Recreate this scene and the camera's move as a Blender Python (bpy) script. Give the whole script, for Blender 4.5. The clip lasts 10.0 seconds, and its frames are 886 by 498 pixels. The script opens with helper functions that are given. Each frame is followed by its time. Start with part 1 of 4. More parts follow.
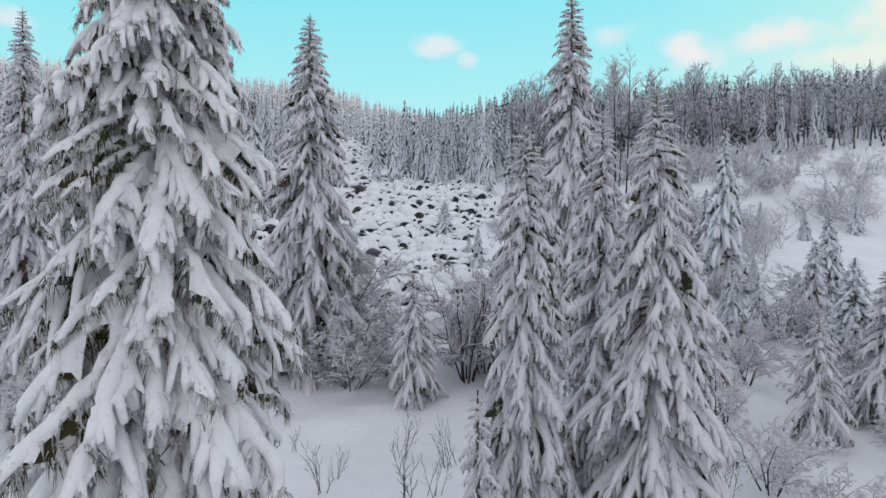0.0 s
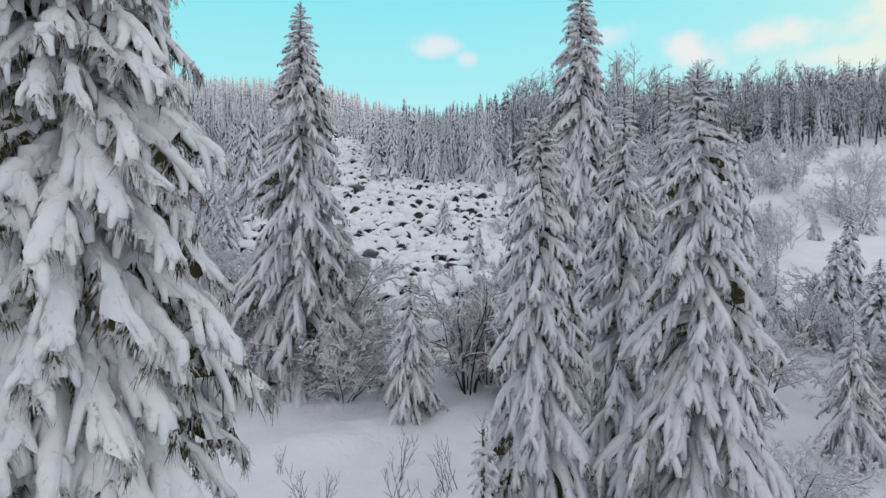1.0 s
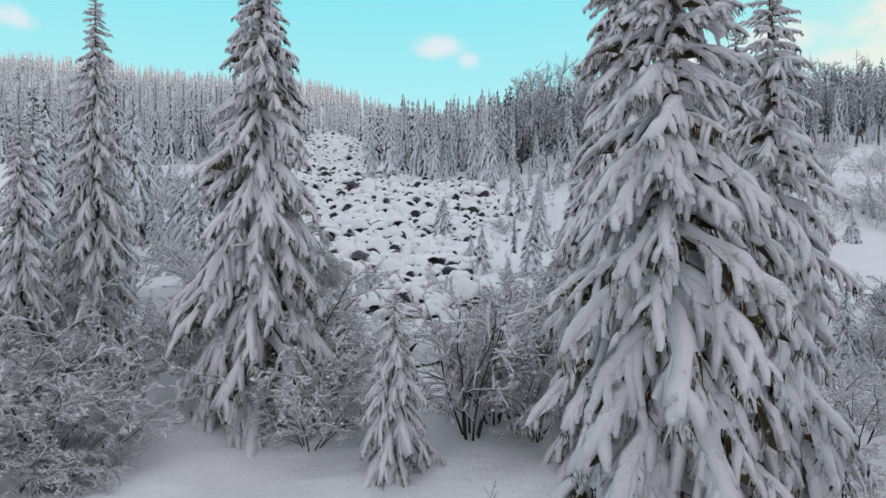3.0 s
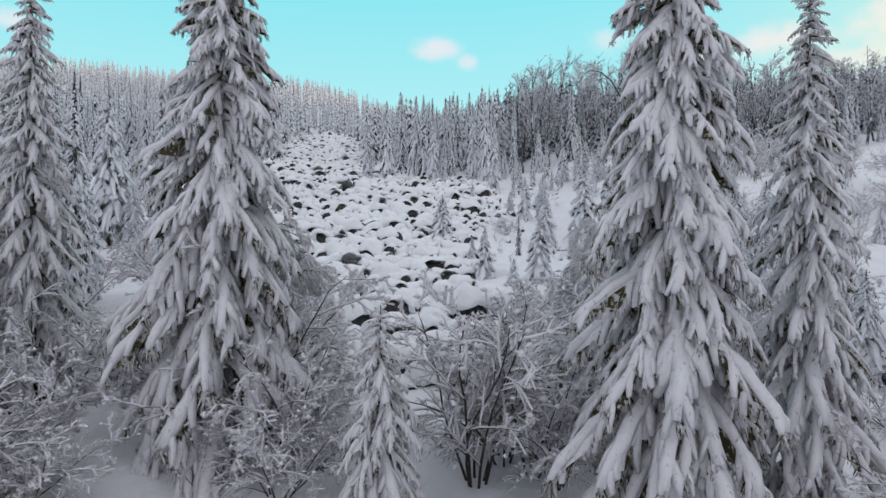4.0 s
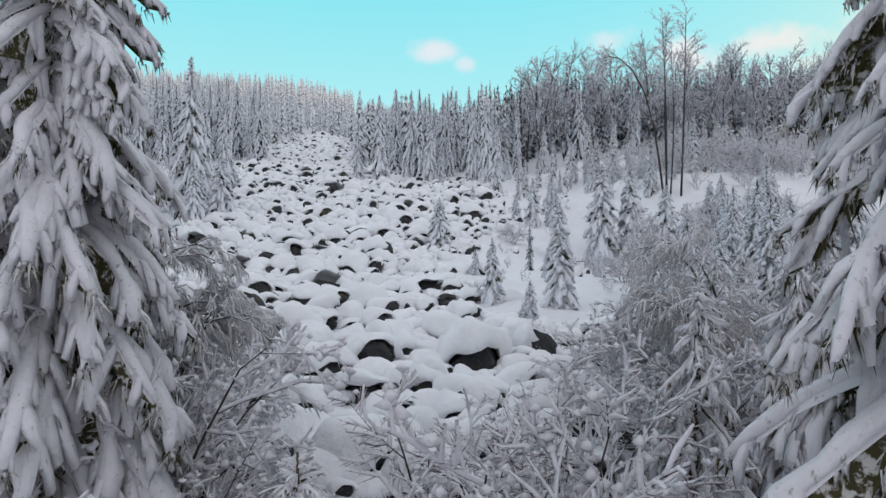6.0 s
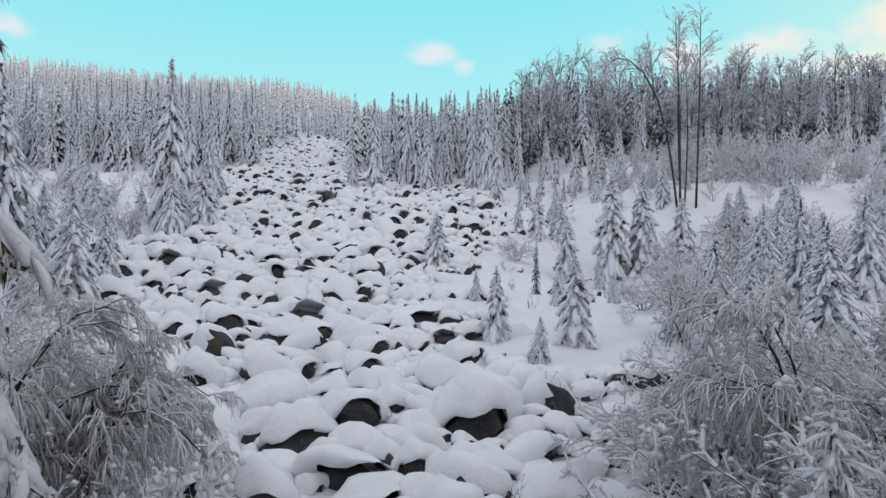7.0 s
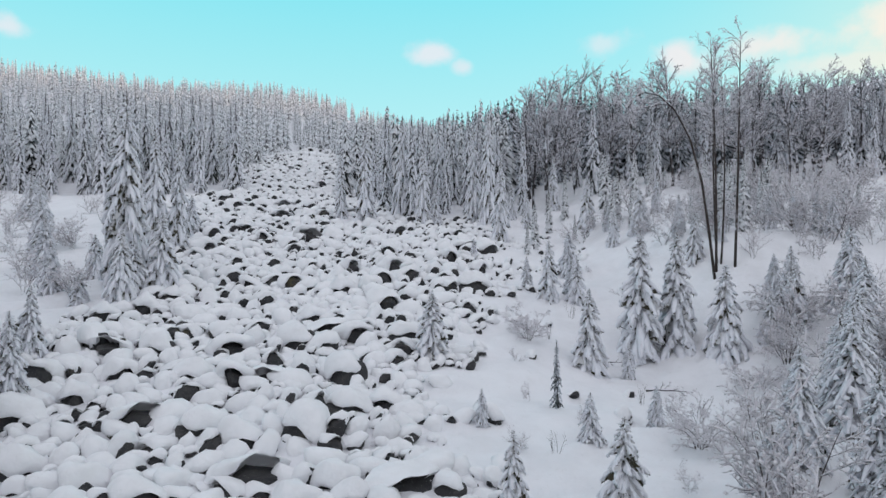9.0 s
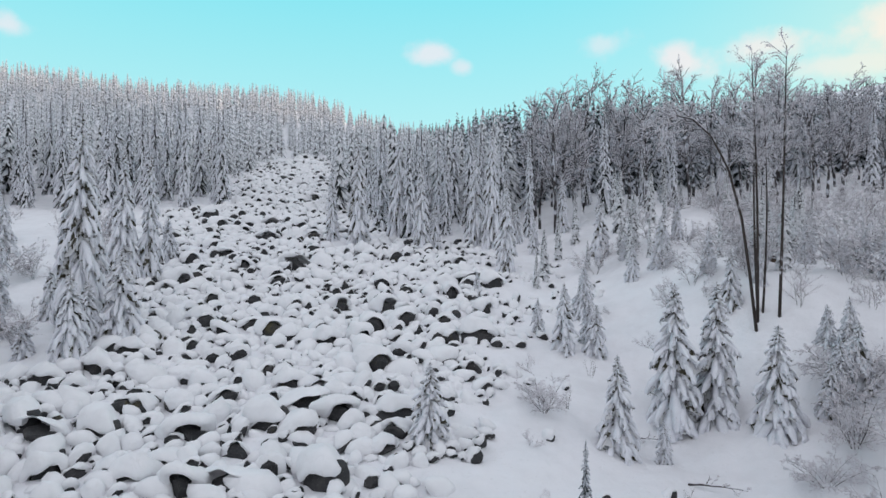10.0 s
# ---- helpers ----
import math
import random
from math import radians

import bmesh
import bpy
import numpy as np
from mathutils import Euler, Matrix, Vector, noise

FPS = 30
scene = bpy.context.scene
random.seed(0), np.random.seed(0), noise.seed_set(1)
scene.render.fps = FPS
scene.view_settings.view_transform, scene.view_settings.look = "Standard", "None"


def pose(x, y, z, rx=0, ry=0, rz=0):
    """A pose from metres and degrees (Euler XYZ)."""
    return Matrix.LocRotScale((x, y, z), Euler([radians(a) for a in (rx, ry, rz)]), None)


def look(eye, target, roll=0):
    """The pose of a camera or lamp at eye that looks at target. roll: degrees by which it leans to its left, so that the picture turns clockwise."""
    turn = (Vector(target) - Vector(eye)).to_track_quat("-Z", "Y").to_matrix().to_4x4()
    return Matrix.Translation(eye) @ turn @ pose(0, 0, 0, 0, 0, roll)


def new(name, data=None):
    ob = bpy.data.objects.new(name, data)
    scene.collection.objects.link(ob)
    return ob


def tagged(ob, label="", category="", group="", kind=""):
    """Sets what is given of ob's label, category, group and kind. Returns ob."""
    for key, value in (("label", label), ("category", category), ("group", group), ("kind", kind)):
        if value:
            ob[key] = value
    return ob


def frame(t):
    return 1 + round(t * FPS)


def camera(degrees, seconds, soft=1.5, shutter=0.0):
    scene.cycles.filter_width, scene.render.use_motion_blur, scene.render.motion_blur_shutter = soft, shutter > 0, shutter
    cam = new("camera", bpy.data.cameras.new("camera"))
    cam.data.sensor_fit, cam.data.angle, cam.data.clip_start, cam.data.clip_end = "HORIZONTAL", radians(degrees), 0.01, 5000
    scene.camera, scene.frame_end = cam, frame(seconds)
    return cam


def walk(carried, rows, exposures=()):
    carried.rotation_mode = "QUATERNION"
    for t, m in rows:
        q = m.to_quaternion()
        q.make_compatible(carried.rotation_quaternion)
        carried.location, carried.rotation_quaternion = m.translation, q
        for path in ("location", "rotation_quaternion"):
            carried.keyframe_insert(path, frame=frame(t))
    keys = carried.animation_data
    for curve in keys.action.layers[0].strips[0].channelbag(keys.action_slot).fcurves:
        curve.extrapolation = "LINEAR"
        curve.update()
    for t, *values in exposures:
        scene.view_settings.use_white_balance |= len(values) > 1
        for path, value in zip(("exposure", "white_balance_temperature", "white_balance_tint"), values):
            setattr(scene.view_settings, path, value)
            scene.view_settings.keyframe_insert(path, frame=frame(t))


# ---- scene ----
cam = camera(68.0, 10.0)
PATH = [
    (0, (0.109, 0.216, 7.375), (0.101, 2.216, 7.353), 0.0),
    (0.5, (0.113, 1.006, 7.396), (0.105, 3.006, 7.375), -0.0),
    (1, (0.141, 1.972, 7.427), (0.132, 3.971, 7.405), -0.1),
    (1.5, (0.163, 3.11, 7.452), (0.154, 5.11, 7.43), -0.1),
    (2, (0.182, 4.431, 7.459), (0.174, 6.43, 7.437), 0.0),
    (2.5, (0.216, 5.911, 7.47), (0.207, 7.911, 7.449), 0.3),
    (3.8, (0.263, 10.336, 7.423), (0.253, 12.336, 7.406), -0.0),
    (4, (0.246, 11.139, 7.42), (0.239, 13.139, 7.406), 0.1),
    (4.5, (0.249, 13.015, 7.433), (0.243, 15.015, 7.422), 0.1),
    (5, (0.26, 14.915, 7.531), (0.255, 16.915, 7.521), 0.0),
    (6.3, (0.272, 19.832, 8.321), (0.272, 21.832, 8.315), 0.0),
    (6.5, (0.295, 20.626, 8.508), (0.296, 22.626, 8.504), 0.0),
    (7, (0.336, 22.478, 9.122), (0.339, 24.478, 9.121), -0.0),
    (7.5, (0.358, 24.326, 9.996), (0.363, 26.326, 9.995), -0.0),
    (8, (0.363, 26.155, 11.195), (0.37, 28.155, 11.194), -0.1),
    (8.5, (0.396, 28.042, 12.339), (0.404, 30.042, 12.34), -0.0),
    (9, (0.411, 29.967, 13.59), (0.42, 31.967, 13.589), -0.0),
    (9.5, (0.395, 32.469, 14.934), (0.405, 34.469, 14.933), 0.1),
    (10, (0.366, 35.912, 16.312), (0.378, 37.912, 16.311), 0.2),
]
walk(cam, [(t, look(eye, target, roll)) for t, eye, target, roll in PATH])


# ---- light ----
SUN_AZ, SUN_EL = radians(64), radians(6)          # azimuth to the right of the way ahead
SUN_DIR = Vector((math.sin(SUN_AZ) * math.cos(SUN_EL), math.cos(SUN_AZ) * math.cos(SUN_EL), math.sin(SUN_EL)))


class Nodes:
    """A short hand for building node trees."""

    def __init__(self, tree):
        self.tree = tree
        tree.nodes.clear()

    def add(self, kind, inputs=None, **settings):
        n = self.tree.nodes.new(kind)
        for key, value in settings.items():
            setattr(n, key, value)
        for key, value in (inputs or {}).items():
            socket = n.inputs[key]
            if isinstance(value, bpy.types.NodeSocket):
                self.tree.links.new(value, socket)
            else:
                socket.default_value = value
        return n

    def math(self, op, a, b=0.0, clamp=False):
        return self.add("ShaderNodeMath", {0: a, 1: b}, operation=op, use_clamp=clamp).outputs[0]

    def mix(self, fac, a, b, blend="MIX"):
        n = self.add("ShaderNodeMix", {0: fac, 6: a, 7: b}, data_type="RGBA", blend_type=blend)
        return n.outputs[2]

    def ramp(self, fac, *stops):
        n = self.add("ShaderNodeValToRGB", {0: fac})
        el = n.color_ramp.elements
        el[0].position, el[0].color = stops[0]
        el[1].position, el[1].color = stops[-1]
        for pos, col in stops[1:-1]:
            el.new(pos).color = col
        return n.outputs[0]

    def smooth(self, value, lo, hi):
        n = self.add("ShaderNodeMapRange", {0: value, 1: lo, 2: hi, 3: 0.0, 4: 1.0}, interpolation_type="SMOOTHSTEP")
        return n.outputs[0]


def c3(r, g, b):
    return (r, g, b, 1.0)


def build_world():
    world = bpy.data.worlds.new("winter_sky")
    scene.world = world
    world.use_nodes = True
    k = Nodes(world.node_tree)
    way = k.add("ShaderNodeTexCoord").outputs["Generated"]
    sky = k.add("ShaderNodeTexSky", sky_type="NISHITA", sun_disc=False, sun_elevation=SUN_EL, sun_rotation=SUN_AZ,
                altitude=1300.0, air_density=1.0, dust_density=0.4, ozone_density=2.0).outputs[0]
    sky = k.add("ShaderNodeVectorMath", {0: sky, 3: 0.10}, operation="SCALE").outputs[0]
    up = k.add("ShaderNodeSeparateXYZ", {0: way}).outputs[2]
    clear = k.ramp(up, (0.0, c3(0.80, 0.90, 0.88)), (0.17, c3(0.50, 0.93, 0.96)), (0.36, c3(0.27, 0.86, 0.96)), (0.6, c3(0.20, 0.52, 0.74)), (1.0, c3(0.2, 0.4, 0.66)))
    air = k.mix(0.15, clear, sky)
    puff = k.add("ShaderNodeTexNoise", {"Vector": way, "Scale": 14.0, "Detail": 5.0, "Roughness": 0.55}).outputs[0]
    puff = k.math("MULTIPLY", k.math("SUBTRACT", puff, 0.5), 1.1)
    # single small clouds: across, up (both over one ahead), half width, half height, strength
    cover = None
    for cx, cz, w, h, f in ((-0.015, 0.298, 0.032, 0.014, 0.75), (0.036, 0.276, 0.016, 0.011, 0.6), (0.250, 0.314, 0.040, 0.018, 0.5),
                            (0.365, 0.288, 0.052, 0.024, 0.85), (0.50, 0.312, 0.085, 0.024, 0.8), (0.70, 0.345, 0.10, 0.045, 0.85),
                            (0.62, 0.285, 0.12, 0.020, 0.6), (-0.655, 0.337, 0.045, 0.020, 0.7), (-0.78, 0.30, 0.06, 0.02, 0.6)):
        mid = Vector((cx, 1.0, cz)).normalized()
        side = Vector((1, -cx, 0)).normalized()
        rise = side.cross(mid)
        rise = rise if rise.z > 0 else -rise
        size = 1 / Vector((cx, 1.0, cz)).length
        gap = k.add("ShaderNodeVectorMath", {0: way, 1: mid}, operation="SUBTRACT").outputs[0]
        a = k.add("ShaderNodeVectorMath", {0: gap, 1: side / (w * size)}, operation="DOT_PRODUCT").outputs["Value"]
        b = k.add("ShaderNodeVectorMath", {0: gap, 1: rise / (h * size)}, operation="DOT_PRODUCT").outputs["Value"]
        d = k.math("SQRT", k.math("ADD", k.math("MULTIPLY", a, a), k.math("MULTIPLY", b, b)))
        one = k.math("MULTIPLY", k.smooth(k.math("ADD", d, k.math("MULTIPLY", puff, 3.2)), 1.35, 0.05), f * 0.85)
        cover = one if cover is None else k.math("MAXIMUM", cover, one)
    near_sun = k.math("MAXIMUM", k.add("ShaderNodeVectorMath", {0: way, 1: SUN_DIR}, operation="DOT_PRODUCT").outputs["Value"], 0.0)
    glow = k.math("POWER", near_sun, 8.0)
    cloud = k.mix(glow, c3(0.93, 0.80, 0.84), c3(1.05, 0.88, 0.62))
    air = k.mix(cover, air, cloud)
    air = k.mix(k.math("MULTIPLY", glow, 0.75), air, c3(1.15, 0.93, 0.55))
    # high unseen cloud added overhead and behind for neutral light, out of the opening ahead
    unseen_veil = k.math("ADD", k.smooth(up, 0.42, 0.72), k.smooth(k.add("ShaderNodeSeparateXYZ", {0: way}).outputs[1], 0.35, -0.25), clamp=True)
    thick = k.add("ShaderNodeTexNoise", {"Vector": way, "Scale": 2.5, "Detail": 4.0}).outputs[0]
    unseen_veil = k.math("MULTIPLY", unseen_veil, k.math("ADD", 0.6, k.math("MULTIPLY", thick, 0.6)), clamp=True)
    air = k.mix(unseen_veil, air, c3(0.745, 0.752, 0.812))
    k.add("ShaderNodeOutputWorld", {0: k.add("ShaderNodeBackground", {0: air, 1: 1.06}).outputs[0]})


build_world()
sun = new("sun", bpy.data.lights.new("sun", "SUN"))
sun.data.energy, sun.data.angle, sun.data.color = 3.5, radians(0.6), (1.0, 0.72, 0.52)
sun.matrix_world = look(SUN_DIR * 400, (0, 0, 0))


# ---- materials ----
def material(name):
    m = bpy.data.materials.new(name)
    m.use_nodes = True
    k = Nodes(m.node_tree)
    bsdf = k.add("ShaderNodeBsdfPrincipled")
    k.add("ShaderNodeOutputMaterial", {0: bsdf.outputs[0]})
    return m, k, bsdf


def place(k):
    return k.add("ShaderNodeNewGeometry").outputs["Position"]


def grain(k, at, scale, detail=4.0, rough=0.6):
    return k.add("ShaderNodeTexNoise", {"Vector": at, "Scale": scale, "Detail": detail, "Roughness": rough}).outputs[0]


def bump(k, bsdf, height, strength, distance):
    n = k.add("ShaderNodeBump", {"Strength": strength, "Distance": distance, "Height": height})
    k.tree.links.new(n.outputs[0], bsdf.inputs["Normal"])


def snow_material(name, tint, dirt, fine, coarse, streak=1.0):
    """Snow: fine = grain scale, coarse = scale of the soft lumps."""
    m, k, b = material(name)
    at = place(k)
    hung = k.add("ShaderNodeVectorMath", {0: at, 1: (1.0, 1.0, streak)}, operation="MULTIPLY").outputs[0]
    lumps, grit = grain(k, at, coarse), grain(k, hung, fine, 6.0, 0.7)
    col = k.mix(k.smooth(lumps, 0.35, 0.7), c3(*tint), c3(*[t * 0.93 for t in tint]))
    col = k.mix(k.math("MULTIPLY", k.smooth(grit, 0.57, 0.68), dirt), col, c3(0.30, 0.285, 0.25))
    k.tree.links.new(col, b.inputs["Base Color"])
    b.inputs["Roughness"].default_value = 0.75
    b.inputs["Specular IOR Level"].default_value = 0.25
    bump(k, b, k.math("ADD", k.math("MULTIPLY", lumps, 1.0), k.math("MULTIPLY", grit, 0.35)), 0.7, 1.2 / fine)
    return m


def frosted_material(name, bare, bare2, frost, cover, scale, shift=0.0):
    """Needles, twigs or bark with snow lying on what looks up; cover: how much of the rest is rimed."""
    m, k, b = material(name)
    at = place(k)
    up = k.add("ShaderNodeSeparateXYZ", {0: k.add("ShaderNodeNewGeometry").outputs["Normal"]}).outputs[2]
    patch = grain(k, at, scale)
    each = k.add("ShaderNodeNewGeometry").outputs["Random Per Island"]
    amount = k.math("ADD", k.math("ADD", k.math("MULTIPLY", patch, 1.6), k.math("MULTIPLY", each, 0.5)), k.math("MULTIPLY", up, 0.45))
    white = k.smooth(amount, 1.45 - cover + shift, 1.65 - cover + shift)
    col = k.mix(grain(k, at, scale * 4), c3(*bare), c3(*bare2))
    k.tree.links.new(k.mix(white, col, c3(*frost)), b.inputs["Base Color"])
    b.inputs["Roughness"].default_value = 0.85
    b.inputs["Specular IOR Level"].default_value = 0.2
    bump(k, b, grain(k, at, scale * 6), 0.5, 0.01)
    return m


def rock_material():
    m, k, b = material("boulder_rock")
    at = place(k)
    coarse, fine = grain(k, at, 1.3), grain(k, at, 18.0, 8.0, 0.7)
    col = k.ramp(coarse, (0.3, c3(0.022, 0.023, 0.027)), (0.55, c3(0.040, 0.039, 0.041)), (0.75, c3(0.075, 0.070, 0.068)))
    col = k.mix(k.smooth(fine, 0.55, 0.7), col, c3(0.16, 0.16, 0.15))
    moss = k.smooth(grain(k, at, 0.5), 0.62, 0.7)
    col = k.mix(k.math("MULTIPLY", moss, 0.5), col, c3(0.10, 0.085, 0.03))
    rime = k.smooth(k.math("ADD", grain(k, at, 5.0), k.math("MULTIPLY", grain(k, at, 40.0), 0.4)), 0.93, 1.04)
    k.tree.links.new(k.mix(rime, col, c3(0.6, 0.6, 0.64)), b.inputs["Base Color"])
    b.inputs["Roughness"].default_value = 0.9
    bump(k, b, k.math("ADD", coarse, k.math("MULTIPLY", fine, 0.3)), 0.8, 0.06)
    return m


M_GROUND = snow_material("ground_snow", (0.86, 0.86, 0.89), 0.10, 5.0, 0.5)
M_CAP = snow_material("boulder_snow", (0.88, 0.88, 0.90), 0.0, 7.0, 1.2)
# bough snow with needle specks, its tint also lowered for shade
M_SNOW = snow_material("shaded_rimed_snow", (0.755, 0.73, 0.765), 0.75, 14.0, 2.5, 0.45)
# lit copy of the bough snow, for the bright nearest spruce
M_BRIGHT = snow_material("bright_bough_snow", (0.88, 0.86, 0.87), 0.45, 17.0, 3.0, 0.45)
M_WHITE = snow_material("young_spruce_snow", (0.83, 0.84, 0.89), 0.40, 9.0, 2.5, 0.6)
M_FAR_SNOW = snow_material("forest_snow", (0.80, 0.81, 0.84), 0.5, 3.0, 0.8)
M_NEEDLE = frosted_material("spruce_needles", (0.030, 0.034, 0.014), (0.085, 0.065, 0.030), (0.55, 0.53, 0.515), 0.53, 9.0)
M_GREEN = frosted_material("inner_needles", (0.022, 0.027, 0.008), (0.090, 0.080, 0.022), (0.55, 0.52, 0.48), 0.12, 3.0)
M_RIMED = frosted_material("rimed_needles", (0.04, 0.042, 0.03), (0.10, 0.085, 0.06), (0.66, 0.66, 0.67), 0.40, 3.0)
M_DARK_NEEDLE = frosted_material("dark_needles", (0.022, 0.030, 0.030), (0.055, 0.062, 0.058), (0.52, 0.56, 0.61), 0.32, 0.8)
M_DARK_SNOW = frosted_material("thin_forest_snow", (0.04, 0.05, 0.05), (0.09, 0.10, 0.10), (0.58, 0.61, 0.67), 0.40, 0.9)
M_FAR_NEEDLE = frosted_material("forest_needles", (0.030, 0.036, 0.033), (0.08, 0.08, 0.075), (0.58, 0.60, 0.64), 0.10, 1.2)
M_BARK = frosted_material("spruce_bark", (0.07, 0.05, 0.038), (0.13, 0.10, 0.08), (0.75, 0.75, 0.78), 0.10, 2.0)
M_STEM = frosted_material("bare_stem", (0.035, 0.028, 0.026), (0.075, 0.06, 0.055), (0.72, 0.72, 0.76), 0.20, 2.5)
M_TWIG = frosted_material("frosted_twig", (0.10, 0.07, 0.065), (0.19, 0.145, 0.145), (0.80, 0.78, 0.81), 0.78, 2.0)
M_RED_TWIG = frosted_material("reddish_twig", (0.045, 0.028, 0.028), (0.11, 0.065, 0.065), (0.66, 0.63, 0.66), 0.42, 2.0)
M_WHITE_TWIG = frosted_material("white_twig", (0.16, 0.12, 0.10), (0.27, 0.22, 0.18), (0.85, 0.82, 0.80), 1.25, 2.0)
M_THICKET = frosted_material("thicket_twig", (0.09, 0.078, 0.078), (0.18, 0.155, 0.155), (0.58, 0.60, 0.66), 0.22, 1.0)
M_BEECH = frosted_material("beech_twig", (0.055, 0.052, 0.055), (0.12, 0.11, 0.115), (0.62, 0.63, 0.69), 0.44, 0.9)
M_BEECH_BARK = frosted_material("beech_bark", (0.04, 0.036, 0.038), (0.09, 0.08, 0.08), (0.66, 0.67, 0.72), 0.36, 1.6)
M_ROCK = rock_material()


# ---- mesh code ----
class Build:
    """Collects tubes, blobs and copies of other meshes into one mesh."""

    def __init__(self):
        self.v, self.f, self.n = [], {3: [], 4: []}, 0

    def add(self, verts, faces):
        verts = np.asarray(verts, float)
        faces = np.asarray(faces, int)
        self.v.append(verts)
        self.f[faces.shape[1]].append(faces + self.n)
        self.n += len(verts)

    def tube(self, pts, radii, sides=5, cap=True, flat=1.0):
        pts = np.asarray(pts, float)
        n = len(pts)
        way = np.gradient(pts, axis=0)
        way /= np.linalg.norm(way, axis=1)[:, None] + 1e-9
        side = np.cross(way, (0, 0, 1.0))
        length = np.linalg.norm(side, axis=1)[:, None]
        side = np.where(length > 0.05, side / (length + 1e-9), (1.0, 0, 0))
        rise = np.cross(side, way)
        a = np.arange(sides) * 2 * math.pi / sides
        r = np.asarray(radii, float)[:, None, None]
        ring = pts[:, None] + r * (np.cos(a)[None, :, None] * side[:, None] + flat * np.sin(a)[None, :, None] * rise[:, None])
        i, j = np.meshgrid(np.arange(n - 1), np.arange(sides), indexing="ij")
        j2 = (j + 1) % sides
        quads = np.stack([i * sides + j, i * sides + j2, (i + 1) * sides + j2, (i + 1) * sides + j], -1).reshape(-1, 4)
        base = self.n
        self.add(ring.reshape(-1, 3), quads)
        if cap:
            self.v.append(pts[[0, -1]])
            k = np.arange(sides)
            k2 = (k + 1) % sides
            self.f[3].append(np.stack([np.full(sides, base + n * sides), k2 + base, k + base], -1))
            top = base + (n - 1) * sides
            self.f[3].append(np.stack([np.full(sides, base + n * sides + 1), k + top, k2 + top], -1))
            self.n += 2

    def spikes(self, roots, tips, width):
        """Thin three-sided spikes from roots to tips."""
        roots, tips = np.asarray(roots, float), np.asarray(tips, float)
        way = tips - roots
        side = np.cross(way, (0.31, 0.2, 0.93))
        side /= np.linalg.norm(side, axis=1)[:, None] + 1e-9
        other = np.cross(way, side)
        other /= np.linalg.norm(other, axis=1)[:, None] + 1e-9
        w = np.broadcast_to(np.asarray(width, float), (len(roots),))[:, None]
        a = roots + w * side
        b = roots + w * (-0.5 * side + 0.87 * other)
        c = roots + w * (-0.5 * side - 0.87 * other)
        v = np.stack([a, b, c, tips], 1).reshape(-1, 3)
        k = np.arange(len(roots))[:, None] * 4
        self.add(v, np.concatenate([k + (0, 1, 3), k + (1, 2, 3), k + (2, 0, 3)]))

    def rope(self, rng, line, r, n, sides, flat=0.75, blunt=0.4, cap=True):
        """A lumpy roll of snow that lies along a line, round at its end."""
        s = np.linspace(0, 1, n)
        line = np.asarray(line, float)
        pts = np.stack([np.interp(s, np.linspace(0, 1, len(line)), line[:, i]) for i in range(3)], -1)
        radii = r * np.interp(s, (0, 0.12, 0.5, 0.85, 1), (0.55, 0.95, 1.0, 0.95, blunt)) * rng.uniform(0.76, 1.24, n)
        pts = pts + rng.normal(0, 0.14 * r, (n, 3))
        pts[:, 2] += 0.35 * radii
        self.tube(pts, radii, sides, cap, flat)

    def hands(self, roots, tips, width, lift):
        """Folded boughs, widest past their middle."""
        roots, tips = np.asarray(roots, float), np.asarray(tips, float)
        way = tips - roots
        side = np.cross(way, (0, 0, 1.0))
        side /= np.linalg.norm(side, axis=1)[:, None] + 1e-9
        w = np.broadcast_to(np.asarray(width, float), (len(roots),))[:, None]
        up = np.array((0, 0, 1.0))
        mid = roots + 0.58 * way + up * w * lift
        v = np.stack([roots, roots + 0.64 * way + side * w - up * 0.5 * w, mid, roots + 0.64 * way - side * w - up * 0.5 * w, tips], 1).reshape(-1, 3)
        k = np.arange(len(roots))[:, None] * 5
        self.add(v, np.concatenate([k + (0, 1, 2), k + (0, 2, 3), k + (1, 4, 2), k + (2, 4, 3)]))

    def clumps(self, mids, sizes, rng):
        """Small uneven eight-sided lumps."""
        mids = np.asarray(mids, float)
        n = len(mids)
        base = np.array([(1, 0, 0), (0, 1, 0), (-1, 0, 0), (0, -1, 0), (0, 0, 0.8), (0, 0, -0.6)], float)
        v = base[None] * (np.asarray(sizes, float).reshape(-1, 1, 1) * rng.uniform(0.6, 1.3, (n, 6, 1))) + mids[:, None] + 0
        f = np.array([(0, 1, 4), (1, 2, 4), (2, 3, 4), (3, 0, 4), (1, 0, 5), (2, 1, 5), (3, 2, 5), (0, 3, 5)])
        self.add(v.reshape(-1, 3), (np.arange(n)[:, None, None] * 6 + f[None]).reshape(-1, 3))

    def take(self, arrays, m):
        """Adds a copy of (verts, triangles, quads) moved by the matrix m."""
        verts, tris, quads = arrays
        m = np.array(m)
        moved = verts @ m[:3, :3].T + m[:3, 3]
        self.v.append(moved)
        for size, faces in ((3, tris), (4, quads)):
            if len(faces):
                self.f[size].append(faces + self.n)
        self.n += len(verts)

    def arrays(self):
        v = np.concatenate(self.v) if self.v else np.zeros((0, 3))
        out = [v]
        for size in (3, 4):
            out.append(np.concatenate(self.f[size]) if self.f[size] else np.zeros((0, size), int))
        return out

    def mesh(self, name, mat, smooth=True):
        return to_mesh(name, self.arrays(), mat, smooth)

